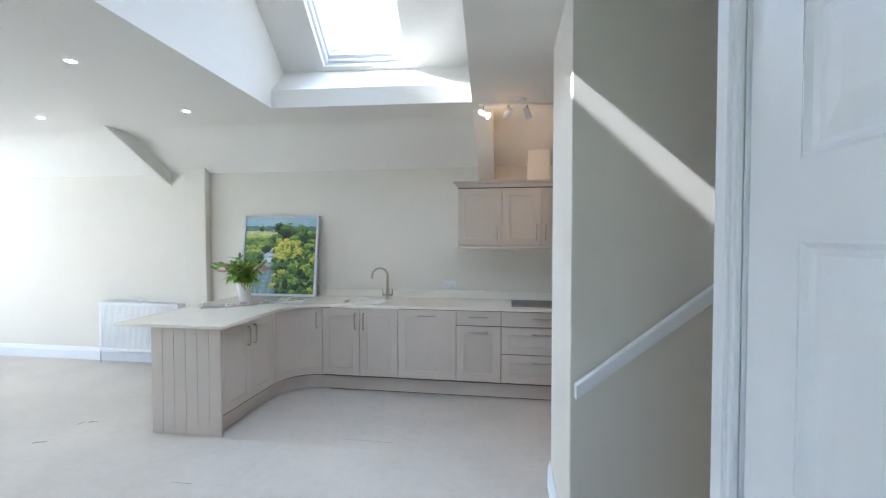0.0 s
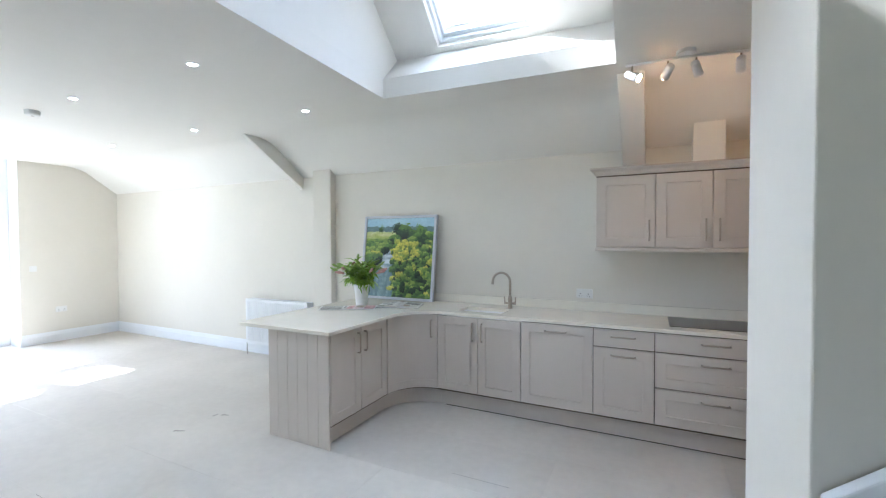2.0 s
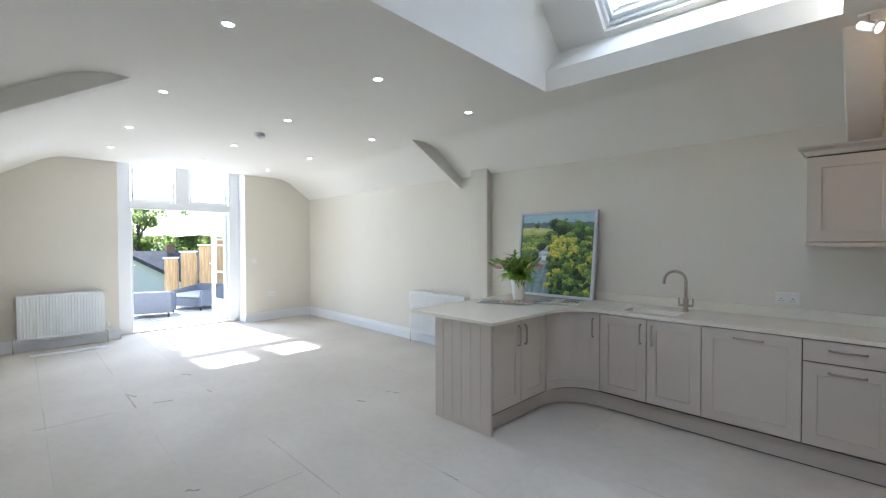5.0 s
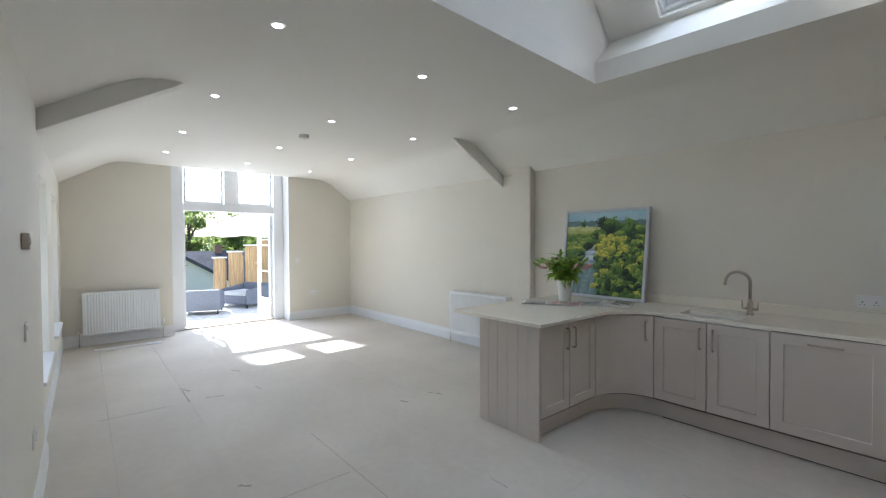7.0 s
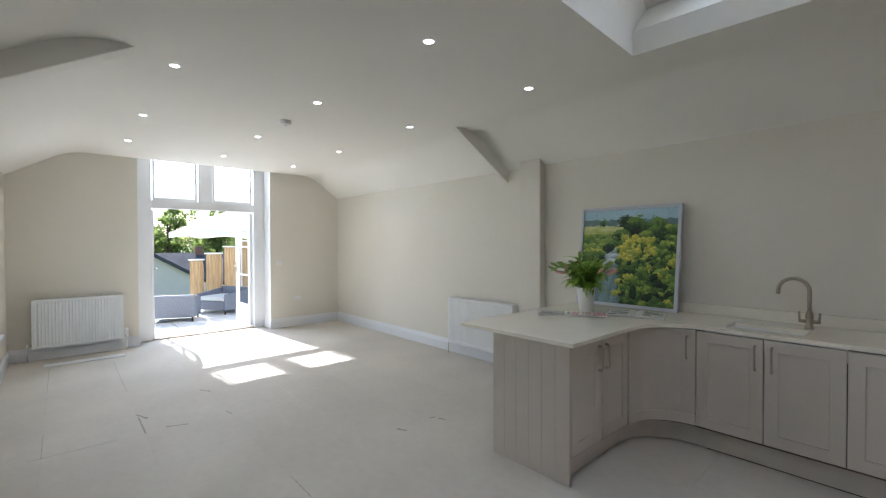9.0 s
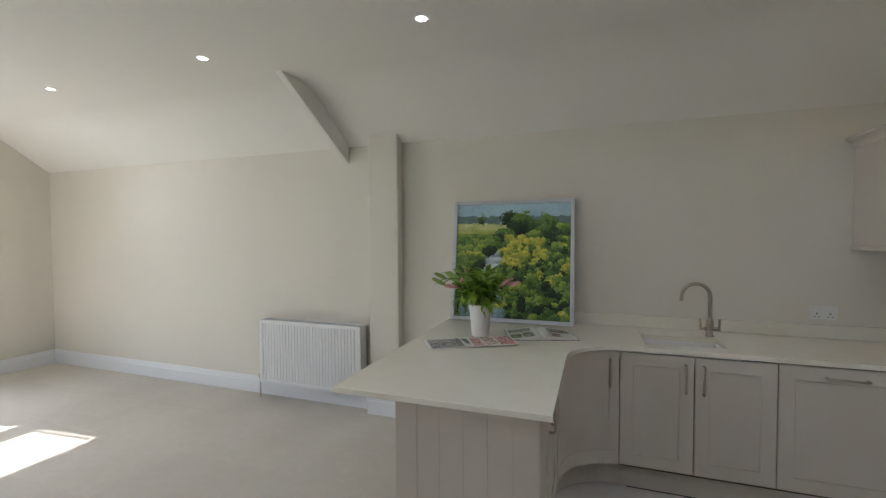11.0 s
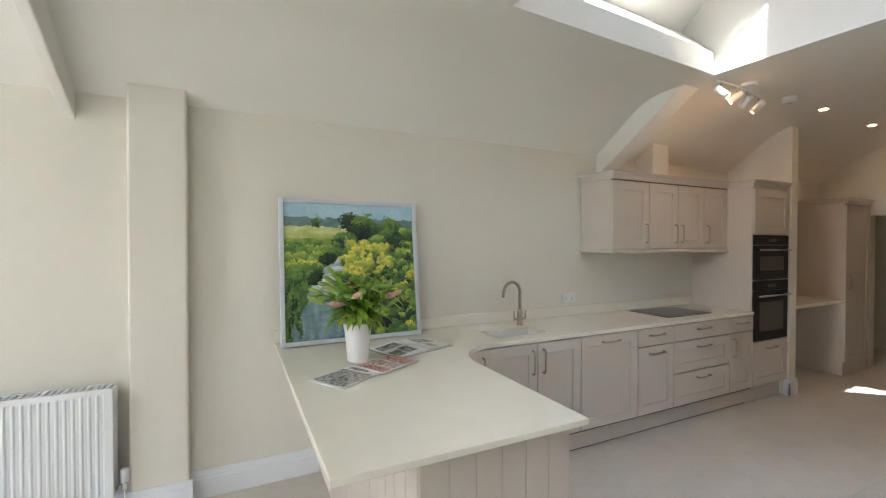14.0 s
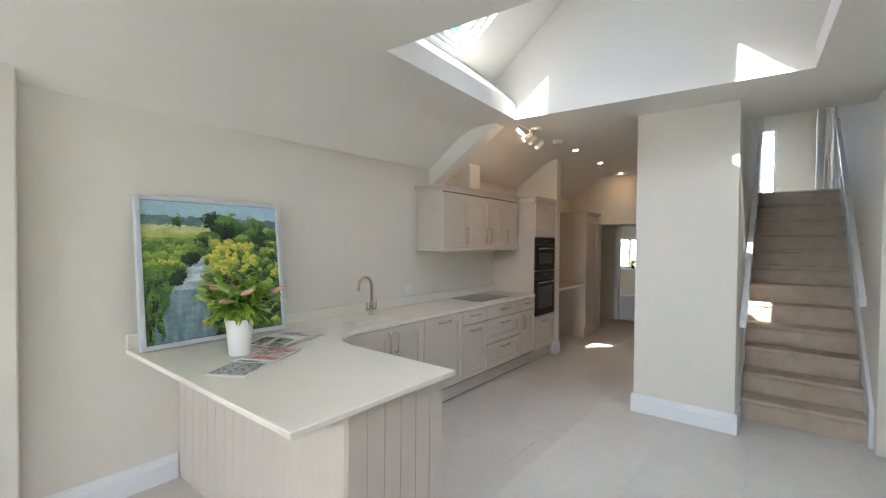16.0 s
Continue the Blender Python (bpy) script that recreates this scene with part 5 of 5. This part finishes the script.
magazine(-3.40, 4.06, -58, WT1, 0.215, 0.29, 0.006, [(0.03, 0.97, 0.06, 0.76, 0), (0.10, 0.70, 0.82, 0.93, 0)], "glossy magazine with a grey garden cover")
magazine(-3.16, 4.17, -62, WT1 + 0.0065, 0.215, 0.285, 0.006, [(0.03, 0.97, 0.62, 0.97, 1), (0.05, 0.50, 0.30, 0.58, 2), (0.53, 0.95, 0.30, 0.58, 4), (0.05, 0.95, 0.04, 0.26, 1)], "glossy magazine with a red and pink cover")


def open_book(x, y, turn):
    m = pose(x, y, WT1, 0, 0, turn)
    b = thing("open_book", (x, y, WT1), "open illustrated book lying on the worktop", "book")
    part("cover", moved(boxes((-0.225, 0.225, -0.148, 0.148, 0.0002, 0.003), bevel=0.0008), m), INK[0], b, "dark book cover")
    for s in (-1, 1):
        bm = bmesh.new()
        prof = [(s * 0.002, 0.0035), (s * 0.002, 0.012), (s * 0.012, 0.021), (s * 0.04, 0.024), (s * 0.09, 0.019), (s * 0.15, 0.011), (s * 0.215, 0.0065), (s * 0.216, 0.0035)]
        prism(bm, prof, "y", -0.14, 0.14)
        part("page_block", moved(bm, m), PAPER, b, "thick white pages")
    for s, a0, a1, y0, y1, k in ((-1, 0.05, 0.12, -0.12, 0.0, 0), (-1, 0.13, 0.20, -0.12, -0.02, 3), (-1, 0.05, 0.20, 0.03, 0.12, 0), (1, 0.06, 0.20, 0.0, 0.12, 0), (1, 0.06, 0.12, -0.12, -0.03, 2)):
        def zz(q):
            pts = [(0.04, 0.024), (0.09, 0.019), (0.15, 0.011), (0.215, 0.0065)]
            for (p, e), (p2, e2) in zip(pts, pts[1:]):
                if q <= p2:
                    return e + (e2 - e) * (q - p) / (p2 - p)
            return 0.007
        bm = bmesh.new()
        rows = []
        for i in range(7):
            q = a0 + (a1 - a0) * i / 6
            rows.append([bm.verts.new((s * q, y0, zz(q) + 0.0006)), bm.verts.new((s * q, y1, zz(q) + 0.0006))])
        for r0, r1 in zip(rows, rows[1:]):
            bm.faces.new((r0[0], r0[1], r1[1], r1[0]))
        part("picture", moved(bm, m), INK[k], b)


open_book(-2.90, 4.46, 18)

# plant on the far window sill
pot = thing("pot_plant", (7.37, 4.90, 0.90), "small dark pot plant on the far window sill", "plant")
bm = bmesh.new()
lathe(bm, (7.37, 4.90, 0.90), [(0.035, 0), (0.05, 0.09), (0.045, 0.09), (0.03, 0.01)], 20)
part("pot", bm, GAP, pot)
bm = bmesh.new()
rr = random.Random(5)
for k in range(40):
    a, e = rr.uniform(0, 6.283), rr.uniform(0.1, 1.3)
    d = Vector((math.cos(a) * math.cos(e), math.sin(a) * math.cos(e), math.sin(e)))
    s = d.cross(Vector((0, 0, 1))).normalized() * 0.02
    p = Vector((7.37, 4.90, 0.98))
    l = rr.uniform(0.12, 0.26)
    q = [bm.verts.new(v) for v in (p, p + d * l * 0.5 + s, p + d * l, p + d * l * 0.5 - s)]
    bm.faces.new(q)
part("leaves", bm, LEAF, pot)
lp = thing("low_panel", (4.66, 4.04, 0), "low white panel standing across the doorway", "panel")
part("board", boxes((4.64, 4.665, 3.63, 4.45, 0.003, 0.48), bevel=0.004), TRIM, lp)
part("cap", boxes((4.63, 4.675, 3.63, 4.45, 0.481, 0.51), bevel=0.005), TRIM, lp)

# ---- terrace and beyond ----
PAVING = mat("pale_paving", (0.62, 0.60, 0.56), 0.8, vary=0.1, scale=3, second=(0.72, 0.70, 0.66), bump=0.3, bump_scale=40, per_object=0.06)
GRASS = mat("rough_grass", (0.07, 0.12, 0.03), 0.95, vary=0.3, scale=0.6, second=(0.13, 0.17, 0.05), bump=0.6, bump_scale=12)
RATTAN = mat("grey_woven_rattan", (0.17, 0.185, 0.225), 0.6, vary=0.10, scale=30, bump=0.6, bump_scale=140)
CUSHION = mat("pale_cushion", (0.62, 0.62, 0.60), 0.9, vary=0.05, scale=6, bump=0.3)
CANVAS = leafy("cream_parasol_canvas", (0.83, 0.82, 0.79), (0.86, 0.85, 0.82), 4, 0.45, 0.9, 0.03)
TIMBER = mat("honey_timber", (0.46, 0.29, 0.13), 0.65, vary=0.35, scale=5, second=(0.66, 0.47, 0.26), stretch=(6, 6, 0.5), per_object=0.18)
RENDERED = mat("cream_render", (0.88, 0.80, 0.72), 0.9, vary=0.04, scale=1, bump=0.3)
SLATE = mat("dark_slate", (0.06, 0.06, 0.075), 0.6, vary=0.25, scale=2, second=(0.10, 0.10, 0.12), per_object=0.2)
BRICK = mat("chimney_brick", (0.26, 0.15, 0.11), 0.9, vary=0.2, scale=9)
BARK = mat("bark", (0.10, 0.075, 0.05), 0.95, vary=0.3, scale=8, bump=1.0, bump_scale=30)
FOLIAGE = [leafy("foliage_dark", (0.14, 0.21, 0.07), (0.24, 0.32, 0.12), 1.2, 0.65, 0.6), leafy("foliage_light", (0.22, 0.32, 0.08), (0.36, 0.44, 0.14), 1.2, 0.65, 0.6)]

bm = bmesh.new()
lathe(bm, (-60, 0, -3.4), [(0.5, 0.0), (60, 0.0), (400, -4.0), (2500, -6.0), (2500, -6.4), (0.5, -0.6)], 48)
structure("ground", bm, GRASS, "grassy ground falling away to the horizon", "ground")
TZ = -0.12
terrace = structure("terrace", boxes((-15.2, FX - 0.12, -1.0, 8.0, -3.5, TZ - 0.02)), mat("paving_joint", (0.22, 0.21, 0.19), 0.95, vary=0.1), "raised terrace of pale paving slabs", "terrace")
x = FX - 0.12
while x > -15.1:
    y = -1.0
    while y < 7.9:
        part("slab", boxes((x - 0.595, x - 0.005, y + 0.005, y + 0.595, TZ - 0.02, TZ)), PAVING, terrace)
        y += 0.6
    x -= 0.6


def rattan_chair(x, y, turn, width, label):
    """A low woven lounge chair or sofa: shell back and arms, seat, cushion, four feet; it faces local minus y."""
    c = thing("rattan_sofa" if width > 1 else "rattan_chair", (x, y, TZ), label, "garden seat", "terrace seats")
    m = pose(x, y, TZ, 0, 0, turn)
    h = width / 2
    bm = bmesh.new()
    prism(bm, [(0.30, 0.10), (0.36, 0.10), (0.42, 0.56), (0.36, 0.58)], "x", -h, h)
    soften(bm, 0.02)
    part("backrest", moved(bm, m), RATTAN, c)
    for s in (-1, 1):
        bm = bmesh.new()
        prism(bm, [(-0.38, 0.10), (0.32, 0.10), (0.38, 0.56), (0.2, 0.50), (-0.36, 0.46)], "x", s * h - (0.0 if s < 0 else 0.06), s * h + (0.06 if s < 0 else 0.0))
        soften(bm, 0.018)
        part("armrest", moved(bm, m), RATTAN, c)
    part("seat", moved(boxes((-h + 0.06, h - 0.06, -0.38, 0.32, 0.10, 0.30), bevel=0.015), m), RATTAN, c)
    part("cushion", moved(boxes((-h + 0.08, h - 0.08, -0.37, 0.30, 0.302, 0.40), bevel=0.03, segments=3), m), CUSHION, c, "pale seat cushion")
    for sx in (-1, 1):
        for yy in (-0.33, 0.31):
            bm = bmesh.new()
            tube(bm, [(sx * (h - 0.06), yy, 0.0), (sx * (h - 0.06), yy, 0.11)], 0.02, 8)
            part("leg", moved(bm, m), GAP, c)


rattan_chair(-11.85, 2.74, -110, 0.80, "grey woven rattan lounge chair with its back to the door")
rattan_chair(-12.4, 3.80, 30, 0.88, "grey woven rattan lounge chair with a pale seat cushion")


def parasol(x, y, top, r):
    p = thing("parasol", (x, y, TZ), "large open cream parasol on the terrace", "parasol")
    bm = bmesh.new()
    tube(bm, [(x, y, TZ), (x, y, top + 0.05)], 0.03, 12)
    part("pole", bm, TRIM, p)
    bm = bmesh.new()
    n = 8
    apex = Vector((x, y, top))
    rim = [Vector((x + r * math.cos(2 * math.pi * k / n + 0.4), y + r * math.sin(2 * math.pi * k / n + 0.4), top - 0.75)) for k in range(n)]
    for k in range(n):
        a, b = rim[k], rim[(k + 1) % n]
        va, vb, vc = bm.verts.new(apex), bm.verts.new(a), bm.verts.new(b)
        vm = bm.verts.new((a + b) / 2 + Vector((0, 0, 0.06)) - ((a + b) / 2 - apex).to_2d().to_3d() * 0.05)
        bm.faces.new((va, vb, vm)), bm.faces.new((va, vm, vc))
        e, g = bm.verts.new(a - Vector((0, 0, 0.14))), bm.verts.new(b - Vector((0, 0, 0.14)))
        vn = bm.verts.new(vm.co - Vector((0, 0, 0.14)))
        bm.faces.new((vb, e, vn, vm)), bm.faces.new((vm, vn, g, vc))
    part("canopy", bm, CANVAS, p)
    for k in range(n):
        bm = bmesh.new()
        tube(bm, [apex - Vector((0, 0, 0.03)), rim[k] - Vector((0, 0, 0.02))], 0.01, 6)
        part("rib", bm, TRIM, p)
    part("base_plate", boxes((x - 0.35, x + 0.35, y - 0.35, y + 0.35, TZ, TZ + 0.08), bevel=0.02), RATTAN, p)


parasol(-14.0, 4.68, 2.55, 1.75)

# stepped timber screens at the terrace edge
for k, (y0, y1, top) in enumerate(((3.42, 3.72, 1.06), (3.80, 4.17, 1.22), (4.25, 4.62, 1.40), (4.70, 5.07, 1.56))):
    sc = thing("timber_screen", (-14.0, (y0 + y1) / 2, TZ), "stepped honey-coloured timber screen with a pale cap", "screen", "stepped timber screens")
    n = 5
    for i in range(n):
        w = (y1 - y0) / n
        part("slat", boxes((-14.05, -14.025, y0 + i * w + 0.003, y0 + (i + 1) * w - 0.003, TZ, top), bevel=0.003, segments=1), TIMBER, sc)
    part("return_panel", boxes((-14.02, -13.9, y1 - 0.02, y1, TZ, top - 0.1)), TIMBER, sc)
    part("post", boxes((-14.02, -13.98, y0, y1, TZ, top - 0.02)), TIMBER, sc)
    part("cap", boxes((-14.09, -13.95, y0 - 0.03, y1 + 0.03, top, top + 0.04), bevel=0.006), TRIM, sc, "pale cap board")


def house(x, y0, y1, eaves, ridge, depth):
    """A white rendered house with a slate roof, its gable towards the terrace."""
    hs = thing("house", (x, (y0 + y1) / 2, -3.5), "white rendered house with a dark slate roof", "house")
    ym = (y0 + y1) / 2
    bm = bmesh.new()
    prism(bm, [(y0, -3.6), (y1, -3.6), (y1, eaves), (ym, ridge), (y0, eaves)], "x", x - depth, x)
    part("wall", bm, RENDERED, hs)
    for s in (-1, 1):
        bm = bmesh.new()
        ye = y0 - 0.3 if s < 0 else y1 + 0.3
        ze = eaves - 0.3 * (ridge - eaves) / (ym - y0)
        prism(bm, [(ye, ze + 0.02), (ym, ridge + 0.02), (ym, ridge + 0.2), (ye, ze + 0.2)], "x", x - depth - 0.3, x + 0.3)
        part("roof", bm, SLATE, hs)
    ch = part("chimney", boxes((x - 2.0, x - 1.4, ym - 0.4, ym + 0.3, ridge - 0.5, ridge + 1.0), bevel=0.02), BRICK, hs)
    for k in (-0.2, 0.15):
        bm = bmesh.new()
        lathe(bm, (x - 1.7, ym + k, ridge + 1.0), [(0.11, 0), (0.13, 0.05), (0.1, 0.3), (0.12, 0.34), (0.08, 0.34)], 12)
        part("chimney_pot", bm, BRICK, ch)
    for yy in (y0 + 1.2, y1 - 2.0):
        w = part("window", boxes((x - 0.02, x + 0.05, yy, yy + 0.9, eaves - 1.9, eaves - 0.7)), BLACK, hs)
        part("frame", boxes((x + 0.05, x + 0.07, yy + 0.43, yy + 0.47, eaves - 1.9, eaves - 0.7)), TRIM, w)


house(-30.0, 1.0, 8.0, -1.2, 0.95, 2.5)
barn = thing("house", (-35, 6, -3.5), "long house with a dark slate roof behind the gable", "house")
part("wall", boxes((-38, -33.5, 0.5, 10.5, -3.6, -1.1)), RENDERED, barn)
bm = bmesh.new()
prism(bm, [(-33.1, -1.3), (-35.75, 0.65), (-38.4, -1.3), (-38.4, -1.1), (-35.75, 0.88), (-33.1, -1.1)], "y", 0.2, 10.8)
part("roof", bm, SLATE, barn)
part("chimney", boxes((-36.0, -35.5, 8.0, 8.5, 0.5, 1.3), bevel=0.02), BRICK, barn)


def tree(x, y, height, spread, tone, seed, label):
    """A tapered trunk with limbs and a crown of many small leaf clumps."""
    r = random.Random(seed)
    t = thing("tree", (x, y, -4.0), label, "tree", "trees beyond the terrace")
    base = Vector((x, y, -4.0))
    bm = bmesh.new()
    tube(bm, [base, base + Vector((0.1, 0.05, height * 0.3)), base + Vector((0, 0.1, height * 0.6)), base + Vector((0.1, 0, height * 0.85))], 0.3, 8, radii=[0.32, 0.24, 0.14, 0.05])
    tips = []
    for k in range(11):
        a = r.uniform(0, 6.283)
        z0 = height * r.uniform(0.3, 0.7)
        d = Vector((math.cos(a) * spread * r.uniform(0.4, 0.9), math.sin(a) * spread * r.uniform(0.4, 0.9), height * r.uniform(0.1, 0.3)))
        p = base + Vector((0, 0, z0))
        tube(bm, [p, p + d * 0.5 + Vector((0, 0, 0.2)), p + d], 0.08, 6, radii=[0.1, 0.06, 0.02])
        tips.append(p + d), tips.append(p + d * 0.6)
    tips.append(base + Vector((0, 0, height * 0.9)))
    part("trunk", bm, BARK, t)
    verts, faces = [], []
    for c in tips:
        size = spread * r.uniform(0.22, 0.42)
        for k in range(95):
            v = Vector((r.gauss(0, 1), r.gauss(0, 1), r.gauss(0, 0.8)))
            v = c + v.normalized() * size * r.uniform(0.45, 1.05)
            n1 = Vector((r.gauss(0, 1), r.gauss(0, 1), r.gauss(0, 1))).normalized()
            n2 = n1.orthogonal().normalized() * r.uniform(0.06, 0.13)
            n1 = n1 * r.uniform(0.1, 0.2)
            i = len(verts)
            verts += [v - n1, v + n2, v + n1, v - n2]
            faces.append((i, i + 1, i + 2, i + 3))
    me = bpy.data.meshes.new("crown")
    me.from_pydata([q - base for q in verts], [], faces)
    me.materials.append(FOLIAGE[tone])
    ob = new("crown", me)
    ob.parent = t
    tagged(ob, kind="stuff")


for k, (x, y, h, s, tone) in enumerate(((-41, 7.2, 8.3, 2.0, 1), (-40, 10.6, 8.8, 1.8, 1), (-44, 6.0, 7.4, 3.0, 0), (-46, 10.5, 7.0, 3.2, 0), (-48, 15.0, 7.2, 3.4, 0), (-42, 13.0, 6.8, 2.8, 1), (-50, 19.0, 8.0, 3.2, 0))):
    tree(x, y, h, s, tone, 20 + k, "leafy green tree beyond the terrace")
